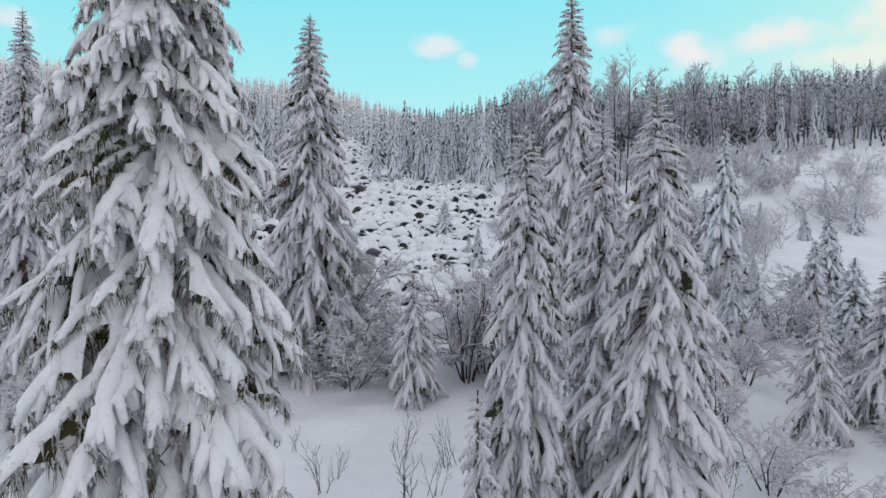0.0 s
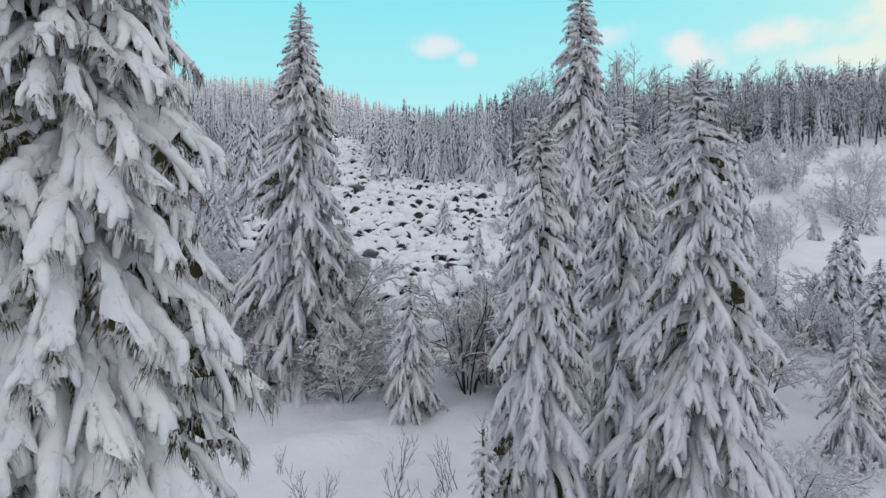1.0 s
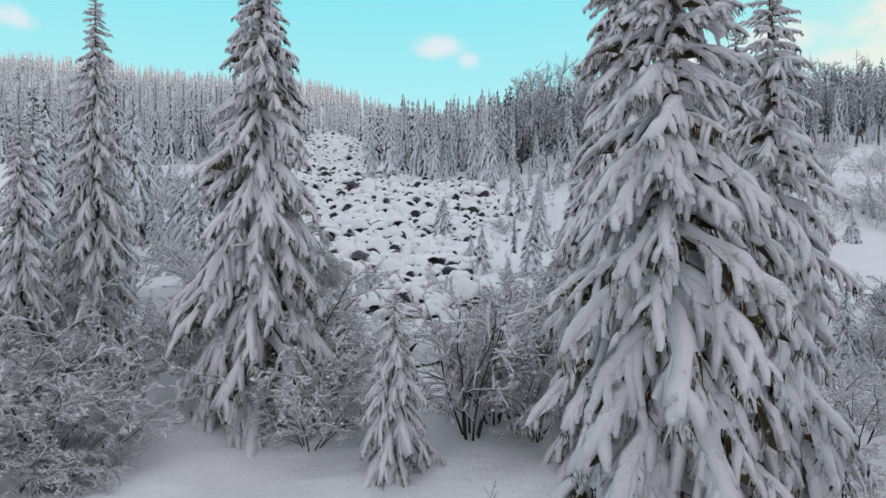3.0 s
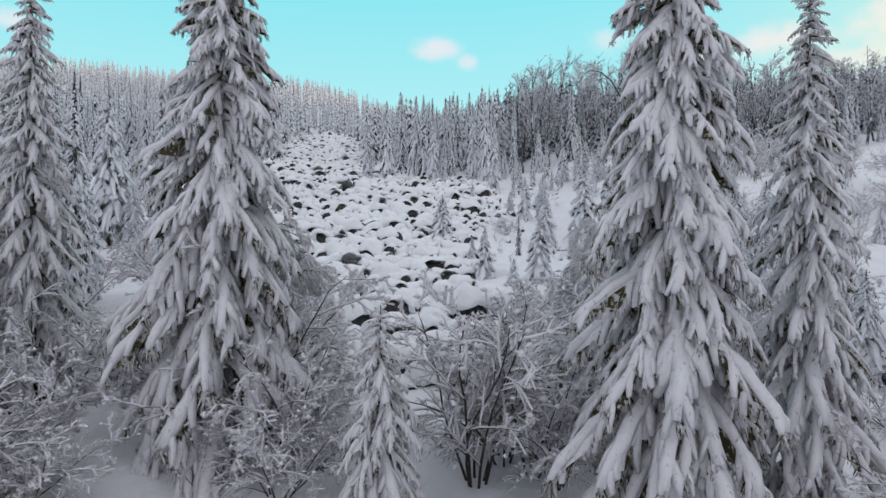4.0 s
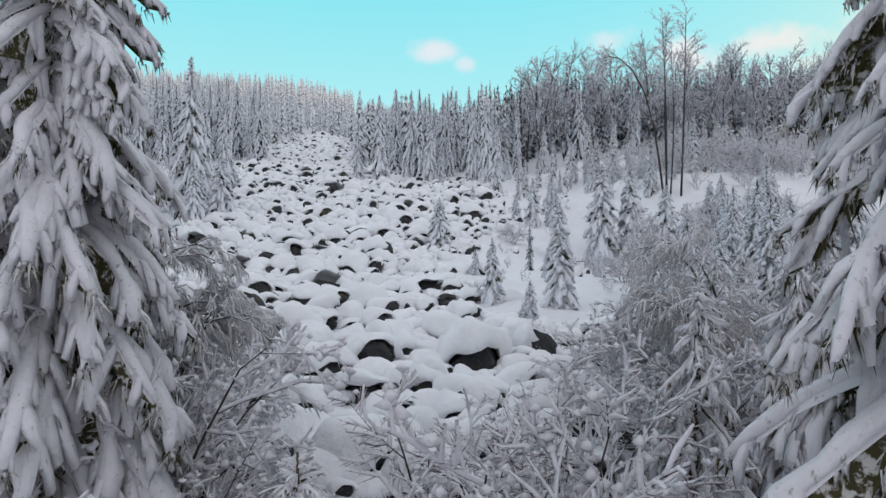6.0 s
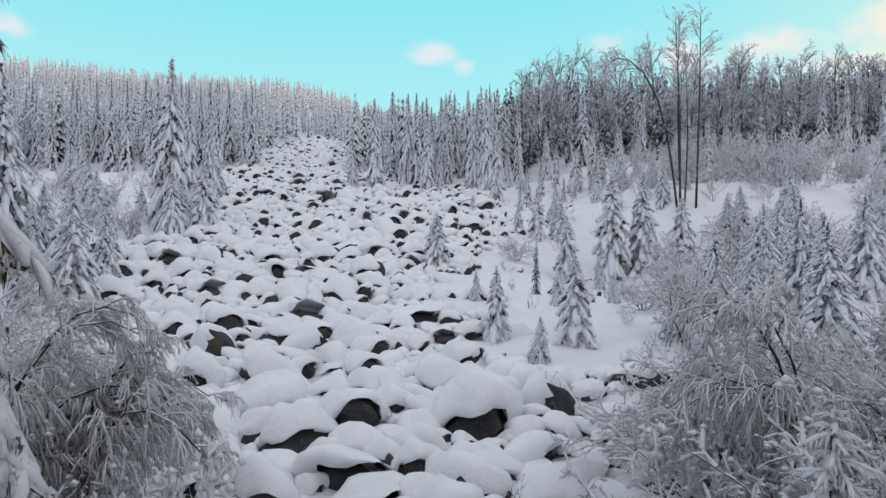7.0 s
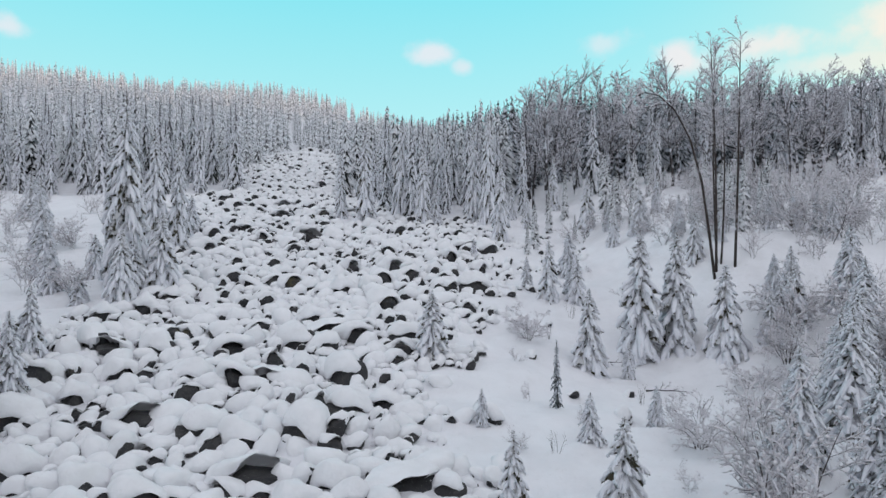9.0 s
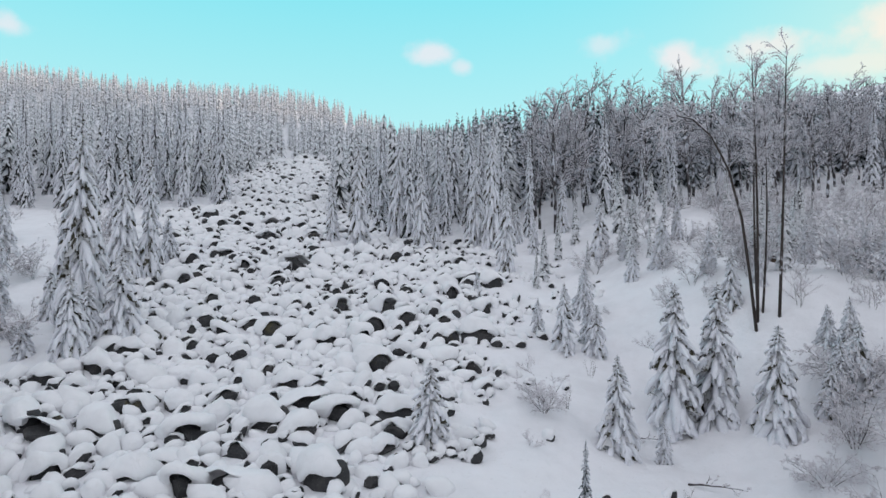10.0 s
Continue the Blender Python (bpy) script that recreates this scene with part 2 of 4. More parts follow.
    def mesh_two(self, name, mat, other, first):
        """Like mesh, with the first triangles in another material."""
        me = to_mesh(name, self.arrays(), mat, False)
        me.materials.append(other)
        for i in range(first):
            me.polygons[i].material_index = 1
        return me


def to_mesh(name, arrays, mat, smooth=True):
    v, t, q = arrays
    me = bpy.data.meshes.new(name)
    me.vertices.add(len(v))
    me.vertices.foreach_set("co", np.asarray(v, np.float32).ravel())
    loops = np.concatenate([t.ravel(), q.ravel()]).astype(np.int32)
    me.loops.add(len(loops))
    me.loops.foreach_set("vertex_index", loops)
    count = len(t) + len(q)
    me.polygons.add(count)
    starts = np.concatenate([np.arange(len(t)) * 3, len(t) * 3 + np.arange(len(q)) * 4]).astype(np.int32)
    me.polygons.foreach_set("loop_start", starts)
    me.polygons.foreach_set("use_smooth", np.full(count, smooth))
    me.materials.append(mat)
    me.update(calc_edges=True)
    me.validate()
    return me


def part(name, me, parent, label="", m=None):
    ob = new(name, me)
    ob.parent = parent
    if m is not None:
        ob.matrix_local = m
    if label:
        ob["label"] = label
    return ob


def thing(name, at, turn=0.0, size=1.0, label="", category="", group="", kind=""):
    ob = new(name)
    ob.empty_display_size = 0.3
    ob.matrix_world = Matrix.LocRotScale(at, Euler((0, 0, turn)), (size, size, size))
    return tagged(ob, label, category, group, kind)


# ---- ground ----
RISE = ((-2500, -60), (-400, -40), (-50, -3.5), (0, -0.5), (15, 0.4), (27, 1.7), (37, 3.3), (44, 4.7), (51, 5.8), (61, 7.4), (68, 8.9), (82, 11.2),
        (95, 14.0), (107, 17.0), (138, 23.2), (186, 34.5), (220, 41), (250, 47.5), (300, 58.5), (345, 69), (430, 60), (2500, -100))


def ease(v, lo, hi):
    t = np.clip((v - lo) / (hi - lo), 0, 1)
    return t * t * (3 - 2 * t)


def ground(x, y):
    """Height of the snow over the plan."""
    x, y = np.asarray(x, float), np.asarray(y, float)
    z = np.interp(y, [r[0] for r in RISE], [r[1] for r in RISE])
    z = z + 14 * ease(-x, 12, 75) * ease(y, 135, 300) + 10 * ease(-x, 80, 220) * ease(y, 200, 330) - 2 * np.exp(-((x - 5) / 40) ** 2) * ease(y, 180, 250) + 3 * ease(-x, 60, 300) * ease(y, 60, 200)
    z = z - 2.5 * np.exp(-((x - 13) / 7) ** 2 - ((y - 67) / 8) ** 2)
    z = z + (2.6 + 1.3 * np.exp(-((y - 78) / 10) ** 2)) * ease(x, 11, 22) * ease(y, 66, 79) + 2 * ease(x, 40, 90) * ease(y, 60, 160)
    z = z + 26 * ease(x, 70, 260) * ease(y, 150, 350)
    # mostly unseen hill, added to keep the low sun off the valley
    z = z + 45 * ease(x, 95, 220) * ease(260 - y, 0, 140)
    return z + 0.25 * np.sin(x * 0.23 + y * 0.11) * np.sin(y * 0.19 - x * 0.07) + 0.12 * np.sin(x * 0.61 + 1) * np.sin(y * 0.53)


def spread(near, far, step, growth):
    out, s = [near], step
    while out[-1] < far:
        s *= growth
        out.append(out[-1] + s)
    return out


def build_ground():
    xs = np.arange(-45, 45.1, 0.6)
    xs = np.concatenate([-np.array(spread(45, 2600, 0.8, 1.14))[:0:-1], xs, np.array(spread(45, 2600, 0.8, 1.14))[1:]])
    ys = np.arange(-5, 120.1, 0.6)
    ys = np.concatenate([np.array([-2600, -1200, -500, -200, -80, -40, -20, -10.0]), ys, np.array(spread(120, 2600, 0.8, 1.08))[1:]])
    gx, gy = np.meshgrid(xs, ys)
    gz = ground(gx, gy)
    rng = np.random.default_rng(5)
    near = (np.abs(gx) < 45) & (gy > -5) & (gy < 120)
    soft = np.zeros(gz.shape)
    for _ in range(12):
        a, k = rng.uniform(0, 6.28), 6.28 / rng.uniform(1.6, 5.0)
        soft += np.sin(k * (gx * math.cos(a) + gy * math.sin(a)) + rng.uniform(0, 6.28))
    gz = gz + np.where(near, 0.035 * soft + rng.normal(0, 0.02, gz.shape), 0)
    v = np.stack([gx, gy, gz], -1).reshape(-1, 3)
    w = len(xs)
    i, j = np.meshgrid(np.arange(len(ys) - 1), np.arange(w - 1), indexing="ij")
    a = (i * w + j).ravel()
    q = np.stack([a, a + 1, a + w + 1, a + w], -1)
    ob = new("ground", to_mesh("ground", [v, np.zeros((0, 3), int), q], M_GROUND))
    tagged(ob, "deep untouched snow on a rising valley floor", "ground", kind="structure")


build_ground()


# ---- spruces ----
def bough_lines(rng, twigs):
    """The main axis of a unit bough along +x and its side twigs, all bowed by snow."""
    s = np.linspace(0, 1, 8)
    bend = rng.uniform(0.18, 0.42)
    sway = rng.uniform(-0.09, 0.09)
    main = np.stack([s, sway * np.sin(s * 3), 0.08 * s - bend * s ** 2], -1)
    sides = []
    for k in range(twigs):
        for hand in (-1, 1):
            at = 0.12 + 0.84 * (k + rng.uniform(0, 0.9)) / twigs
            a = radians(rng.uniform(16, 40))
            length = (0.34 * (1 - at) ** 0.6 + 0.09) * rng.uniform(0.65, 1.2)
            t = np.linspace(0, 1, 5)
            root = np.array([at, sway * math.sin(at * 3), 0.08 * at - bend * at ** 2])
            drop = rng.uniform(0.25, 1.0)
            line = root + np.stack([t * length * math.cos(a), hand * t * length * math.sin(a), -length * (0.25 * t + drop * t ** 2)], -1)
            sides.append((line, length))
    return main, sides


def hang(rng, lines, per, lo, hi, out=0.35):
    roots, tips = [], []
    for line in lines:
        for _ in range(per):
            u = rng.uniform(0, len(line) - 1.001)
            i = int(u)
            p = line[i] + (line[i + 1] - line[i]) * (u - i)
            way = line[-1] - line[0]
            way = way / (np.linalg.norm(way) + 1e-9)
            q = p + rng.uniform(lo, hi) * (np.array([0, 0, -1.0]) + out * way + rng.normal(0, 0.35, 3))
            roots.append(p + (0, 0, -0.01))
            tips.append(q)
    return roots, tips


def tent(build, rng, main, steps, across, wide, deep, wild, drop=0.0, ragged=0.42, fine=0.0):
    """A drooping sheet over the axis of a bough: a rounded ridge with ragged curtains on both sides."""
    s = np.linspace(0.02, 1.0, steps)
    mid = np.stack([np.interp(s, np.linspace(0, 1, len(main)), main[:, i]) for i in range(3)], -1)
    shape = np.interp(s, (0, 0.15, 0.4, 0.75, 1.0), (0.55, 0.95, 1.0, 0.65, 0.16))
    t = np.linspace(-1, 1, across)
    swell = 1 + 0.28 * np.sin(s[:, None] * rng.uniform(14, 24, 2) + rng.uniform(0, 6, 2))
    edge = swell + rng.uniform(-ragged, ragged, (steps, 2))
    reach = np.where(t[None] < 0, edge[:, :1], edge[:, 1:])
    out = np.abs(t)[None] * (1 + (reach - 1) * np.abs(t)[None] ** 2)
    v = np.zeros((steps, across, 3))
    v[:, :, 0] = mid[:, None, 0] + 0.10 * shape[:, None] * out
    v[:, :, 1] = mid[:, None, 1] + np.sign(t)[None] * wide * shape[:, None] * out ** 0.8
    v[:, :, 2] = mid[:, None, 2] + 0.06 * shape[:, None] - deep * shape[:, None] * out ** 1.7 - drop
    v = v.reshape(-1, 3)
    v += np.array([wild * (noise.noise_vector(Vector(p) * 6) + 0.8 * noise.noise_vector(Vector(p) * 15)) + fine * noise.noise_vector(Vector(p) * 38) for p in v])
    i, j = np.meshgrid(np.arange(steps - 1), np.arange(across - 1), indexing="ij")
    a = (i * across + j).ravel()
    build.add(v, np.stack([a, a + across, a + across + 1, a + 1], -1))
    grid = v.reshape(steps, across, 3)
    return np.concatenate([grid[:, 0], grid[:, -1]])


def fine_bough(seed, bare, steps, sides_of, per, thick, shapes=False, broad=False):
    """Needles and snow of a close bough. bare: how far it has shed its snow; thick: how coarse its needles are."""
    rng = np.random.default_rng(seed)
    main, sides = bough_lines(rng, 7)
    snow, green = Build(), Build()
    wide, deep = rng.uniform(0.10, 0.15), rng.uniform(0.16, 0.28)
    finger = 0.055 if broad else 0.066
    lines = [l for l, _ in sides]
    # green needles close to the stem, kept dark to deepen the shade inside, then a rimed underside and rimed shoots
    inner = [main[:6]] * 8 + [l[:4] for l in lines[:8]]
    roots, tips = hang(rng, inner, per // 2 + 1, 0.04, 0.13, 0.6)
    green.spikes(roots, tips, thick * rng.uniform(0.010, 0.018, len(roots)))
    first = 3 * len(roots)
    under = tent(green, rng, main, steps // 2 + 1, 5, wide * 0.5, deep * 0.55, 0.03, 0.03)
    n = per * 13
    roots = under[rng.integers(0, len(under), n)] + rng.normal(0, 0.02, (n, 3))
    tips = roots + np.stack([rng.uniform(0, 0.08, n), np.sign(roots[:, 1]) * rng.uniform(0, 0.06, n), -rng.uniform(0.03, 0.15, n)], -1)
    green.spikes(roots, tips, thick * rng.uniform(0.007, 0.015, n))
    # the snow: a mantle, a thick roll along the axis and one on each side twig, like the fingers of a hand
    cover = 1 - 0.6 * bare
    if broad:
        edge = tent(snow, rng, main, steps + 4, 9, wide * 1.15 * cover, deep * 0.75 * cover, 0.032, 0.0, 0.34, 0.016)
    else:
        edge = tent(snow, rng, main, steps // 2 + 2, 5, wide * 0.8 * cover, deep * 0.55 * cover, 0.03, 0.015, 0.3, 0.012)
    snow.rope(rng, main, (0.074 if bare < 0.5 else 0.045) * rng.uniform(0.85, 1.15), steps, sides_of, 0.6 if broad else 0.75, 0.6)
    for line, length in sides:
        if rng.random() < 0.08 + 0.7 * bare:
            continue
        line = line[0] + (line - line[0]) * rng.uniform(0.8, 1.05)
        snow.rope(rng, line, (0.028 + finger * length) * rng.uniform(0.8, 1.15), max(4, steps // 3), sides_of - 1, 0.6 if broad else 0.8, 0.62, True)
    n = per * 8
    roots = edge[rng.integers(0, len(edge), n)] + rng.normal(0, 0.012, (n, 3)) + (0, 0, 0.012)
    tips = roots + np.stack([rng.uniform(0, 0.05, n), np.sign(roots[:, 1]) * rng.uniform(0, 0.03, n), -rng.uniform(0.03, 0.10, n)], -1)
    snow.spikes(roots, tips, thick * rng.uniform(0.010, 0.024, n))
    # short dark shoots that stand out of the snow
    roots, tips = hang(rng, lines, 2, 0.03, 0.08, out=1.4)
    green.spikes(np.array(roots) + (0, 0, 0.02), np.array(tips) + (0, 0, 0.05), 0.006 * thick)
    green.tube(main[::2], 0.022 * (1 - 0.8 * np.linspace(0, 1, 4)), 4, cap=False)
    if shapes:
        return green.arrays(), snow.arrays()
    return green.mesh_two("bough", M_NEEDLE, M_GREEN, first), snow.mesh("bough_snow", M_BRIGHT if broad else M_SNOW)


def coarse_bough(seed):
    rng = np.random.default_rng(seed)
    main, sides = bough_lines(rng, 3)
    snow, green = Build(), Build()
    wide, deep = rng.uniform(0.12, 0.19), rng.uniform(0.18, 0.32)
    snow.rope(rng, main, 0.15, 4, 4, cap=False)
    for line, length in sides:
        snow.rope(rng, line, 0.07 + 0.15 * length, 3, 3, 0.8, 0.45, False)
    tent(green, rng, main, 4, 3, wide * 1.1, deep * 1.3, 0.03, 0.04)
    roots, tips = hang(rng, [l for l, _ in sides] + [main] * 3, 1, 0.10, 0.26)
    green.spikes(roots, tips, 0.026)
    return green.arrays(), snow.arrays()


def plain_bough(seed):
    rng = np.random.default_rng(seed)
    main, sides = bough_lines(rng, 2)
    snow, green = Build(), Build()
    snow.rope(rng, main, 0.13, 3, 3, cap=False)
    snow.hands([l[0] for l, _ in sides], [l[-1] for l, _ in sides], [0.07 + 0.2 * n for _, n in sides], 0.5)
    roots, tips = hang(rng, [l for l, _ in sides] + [main] * 3, 1, 0.10, 0.28)
    green.spikes(roots, tips, 0.030)
    return green.arrays(), snow.arrays()


BARE = (0.0, 0.05, 0.1, 0.1, 0.2, 0.35, 0.6)
CLOSE = [fine_bough(130 + i, (0.0, 0.05, 0.1, 0.2, 0.35, 0.6, 0.95)[i % 7], 15, 7, 13, 0.5, broad=True) for i in range(14)]
FINE = [fine_bough(100 + i, BARE[i % 7], 8, 5, 5, 0.8) for i in range(14)]
FAIR_SHAPES = [fine_bough(170 + i, min(0.75, BARE[i % 7] + 0.08), 6, 5, 2, 1.2, True) for i in range(10)]
PLAIN = [plain_bough(250 + i) for i in range(8)]
COARSE = [coarse_bough(200 + i) for i in range(8)]


def whorls(rng, height, radius, gap, per, droop, low=0.05, power=1.0):
    """Places of boughs on a spruce, in a loose spiral: (matrix, share of the height)."""
    z = height * low
    turn = rng.uniform(0, 6.28)
    out = []
    while z < height * 0.985:
        u = z / height
        length = radius * (1 - u) ** power + 0.10 + 0.10 * min(1, 6 * (1 - u))
        turn += 2.4 + rng.uniform(-0.5, 0.5)
        tilt = radians(droop * (1 - u) ** 0.4 - 60 * u ** 16 + rng.uniform(-7, 7))
        size = length * rng.uniform(0.76, 1.14)
        wide = (0.64 * size + 0.06 + 0.14 * min(1, 5 * (1 - u))) * rng.uniform(0.85, 1.15)
        m = Matrix.Translation((0, 0, z)) @ Euler((rng.uniform(-0.16, 0.16), tilt, turn), "XYZ").to_matrix().to_4x4() @ Matrix.Diagonal((size, wide, wide, 1))
        out.append((m, u))
        z += gap / per * (0.30 + 0.80 * (1 - u) ** 0.7 + 0.9 * max(0.0, 0.25 - u) / 0.25) * rng.uniform(0.5, 1.5)
    return out


def low_shade(rng, u, count):
    """Which bough of a bank to take: low on the tree more often one that holds little snow, darker to stand for shade
    there.
    """
    k = int(rng.integers(count))
    return 4 + k % 3 if rng.random() < 0.75 * (1 - min(1.0, u / 0.5)) else k


def trunk_mesh(height, girth, rng, sides=8):
    b = Build()
    s = np.linspace(0, 1, 9)
    sway = np.cumsum(rng.normal(0, 0.02, (9, 2)), axis=0) * (1 - s)[:, None]
    b.tube(np.concatenate([sway, (s * height - 0.4 * (1 - s))[:, None]], 1), girth * (1 - s) ** 0.9 + 0.012, sides)
    return b.mesh("trunk", M_BARK)


def fine_spruce(x, y, tip, radius, seed, label, droop=32, gap=0.42, per=7, low=0.05, power=1.0, bank=None, joined=False):
    rng = np.random.default_rng(seed)
    bank = bank or FINE
    z = float(ground(x, y))
    height = tip - z
    tree = thing("spruce_tree", (x, y, z), 0, 1, label, "tree", "tall spruces near the camera")
    part("trunk", trunk_mesh(height, 0.012 * height + 0.03, rng), tree)
    if joined:
        green, snow = Build(), Build()
        for m, u in whorls(rng, height, radius, gap, per, droop, low, power):
            a, b = FAIR_SHAPES[low_shade(rng, u, len(FAIR_SHAPES))]
            green.take(a, m)
            snow.take(b, m)
        part("crown", green.mesh("crown", M_NEEDLE, False), tree)["kind"] = "stuff"
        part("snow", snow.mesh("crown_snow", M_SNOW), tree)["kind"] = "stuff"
        return tree
    for m, u in whorls(rng, height, radius, gap, per, droop, low, power):
        green, snow = bank[low_shade(rng, u, len(bank))]
        part("snow", snow, part("bough", green, tree, m=m))
    return tree


def joined_spruce(seed, gap, per, droop, bank, height=10.0, radius=2.0, core=False):
    """Trunk, crown and snow meshes of a spruce that is seen from farther off."""
    rng = np.random.default_rng(seed)
    green, snow = Build(), Build()
    for m, u in whorls(rng, height, radius, gap, per, droop):
        g, s = bank[int(rng.integers(len(bank)))]
        green.take(g, m)
        snow.take(s, m)
    # dark spikes round the trunk that stand in for shade in the gaps
    if core:
        for z in np.arange(0.6, height - 0.6, 0.38):
            a = rng.uniform(0, 6.28, 5)
            r = radius * (1 - z / height) * rng.uniform(0.35, 0.62, 5)
            green.spikes(np.stack([0 * a, 0 * a, z + 0.5 + 0 * a], -1), np.stack([r * np.cos(a), r * np.sin(a), z - 0.9 * r], -1), 0.16 * (1 - z / height) + 0.03)
    return trunk_mesh(height, 0.07 if core else 0.14, rng, 6), green, snow


def simple_bough(seed):
    rng = np.random.default_rng(seed)
    main, sides = bough_lines(rng, 1)
    snow, green = Build(), Build()
    snow.hands([main[0] + (0, 0, 0.05)], [main[-1]], 0.26 * rng.uniform(0.8, 1.2), 0.5)
    roots = [main[int(rng.integers(2, 5))] for _ in range(4)]
    tips = [r + (rng.uniform(0.25, 0.4), h * rng.uniform(0.25, 0.45), rng.uniform(-0.4, -0.2)) for r, h in zip(roots, (-1, 1, -1, 1))]
    snow.hands(roots, tips, 0.13, 0.5)
    green.spikes([main[2], main[4]], [main[5] - (0, 0, 0.3), main[6] - (0, 0, 0.3)], 0.10)
    return green.arrays(), snow.arrays()


SIMPLE = [simple_bough(300 + i) for i in range(8)]


def spruce_kind(seed, gap, per, droop, bank, radius, needle, white):
    trunk, green, snow = joined_spruce(seed, gap, per, droop, bank, radius=radius, core=bank is SIMPLE or bank is PLAIN)
    return trunk, green.mesh("crown", needle, False), snow.mesh("crown_snow", white)


MIDDLE = [spruce_kind(400 + i, 0.68, 7, 42 + 2 * i, COARSE, (2.9, 3.3, 2.6, 3.1, 3.6)[i], M_RIMED, M_WHITE) for i in range(5)]
SAPLING = [spruce_kind(470 + i, 0.85, 7, 46 + 2 * i, COARSE, (4.2, 4.6, 3.8, 4.4, 4.7)[i], M_RIMED, M_WHITE) for i in range(5)]
YOUNG = [spruce_kind(450 + i, 0.72, 7, 48 + 2 * i, PLAIN, (3.8, 4.3, 3.5)[i], M_RIMED, M_WHITE) for i in range(3)]
FAR = [spruce_kind(500 + i, 0.72, 7, 44 + 4 * (i % 3), SIMPLE, (1.65, 1.9, 1.45, 1.75, 2.0, 1.55)[i], M_FAR_NEEDLE, M_FAR_SNOW) for i in range(6)]


EDGE = [spruce_kind(540 + i, 0.80, 7, 50 + 3 * i, PLAIN, (1.9, 2.2, 1.7, 2.0)[i], M_FAR_NEEDLE, M_WHITE) for i in range(4)]


def set_spruce(kinds, x, y, height, rng, label, group, wide=1.0, kind=None):
    trunk, crown, snow = kinds[int(rng.integers(len(kinds))) if kind is None else kind % len(kinds)]
    tree = thing("spruce_tree", (x, y, float(ground(x, y)) - 0.1), rng.uniform(0, 6.28), 1, label, "tree", group)
    tree.scale = (height / 10 * wide, height / 10 * wide, height / 10)
    part("trunk", trunk, tree)
    part("crown", crown, tree)
    part("snow", snow, tree)["kind"] = "stuff"
    return tree


def near_spruces():
    fine_spruce(-3.3, 8.0, 13.6, 3.1, 1, "tall spruce with heavy snow on drooping boughs and dark green gaps", droop=40, per=9, gap=0.42, low=0.08, power=0.85, bank=CLOSE)
    fine_spruce(1.41, 10.9, 9.25, 1.95, 2, "slender spruce bowed under thick snow beside two others", droop=52, gap=0.38, per=8, power=0.85)
    fine_spruce(3.40, 10.5, 9.65, 2.75, 3, "broad spruce hung with long tongues of snow", droop=50, gap=0.40, per=8, power=0.95)
    fine_spruce(3.35, 13.8, 10.2, 2.2, 4, "spruce with a bare leader between two snowier spruces", droop=40, gap=0.42, per=7, joined=True)
    fine_spruce(4.65, 24.0, 16.5, 3.3, 5, "tall spruce with snowy boughs above frosted bushes", droop=42, gap=0.46, per=7, bank=FINE, power=0.9)
    fine_spruce(8.0, 25.2, 13.4, 2.4, 6, "slim spruce behind a taller spruce, all snow-laden", droop=42, gap=0.48, per=7, joined=True)
    fine_spruce(-5.8, 28.9, 17.3, 4.4, 7, "tall pointed spruce with separate snowy boughs at the clearing", droop=44, gap=0.48, per=7, bank=FINE, power=0.92)
    fine_spruce(-12.6, 31.5, 16.8, 2.8, 11, "tall spruce white with snow behind frosted bushes", droop=40, gap=0.50, per=7, joined=True)
    fine_spruce(-13.9, 29.2, 11.8, 2.3, 12, "smaller spruce leaning close to a taller spruce", droop=42, gap=0.50, per=7, joined=True)
    fine_spruce(-14.3, 22.6, 15.4, 2.9, 13, "tall spruce grey with rime at the edge of the clearing", droop=40, gap=0.50, per=7, joined=True)
    fine_spruce(-1.1, 24.8, 6.15, 2.1, 14, "small snow-covered spruce alone before the stone run", droop=46, gap=0.42, per=7, joined=True)
    fine_spruce(0.56, 9.4, 5.3, 0.75, 15, "thin sapling of spruce wrapped in snow", droop=50, gap=0.42, per=5, joined=True)
    young = "bushy young spruce bent under snow among frosted bushes"
    fine_spruce(11.8, 20.8, 5.1, 2.0, 16, young, droop=40, gap=0.46, per=7, joined=True)
    fine_spruce(14.7, 22.0, 6.4, 2.3, 17, young, droop=40, gap=0.48, per=7, joined=True)
    fine_spruce(4.35, 29.2, 7.7, 1.9, 8, young, droop=40, gap=0.55, per=7, joined=True)
    fine_spruce(6.7, 30.6, 8.6, 2.3, 9, young, droop=38, gap=0.60, per=7, joined=True)
    fine_spruce(8.9, 33.2, 9.2, 2.3, 10, young, droop=38, gap=0.65, per=7, joined=True)


near_spruces()


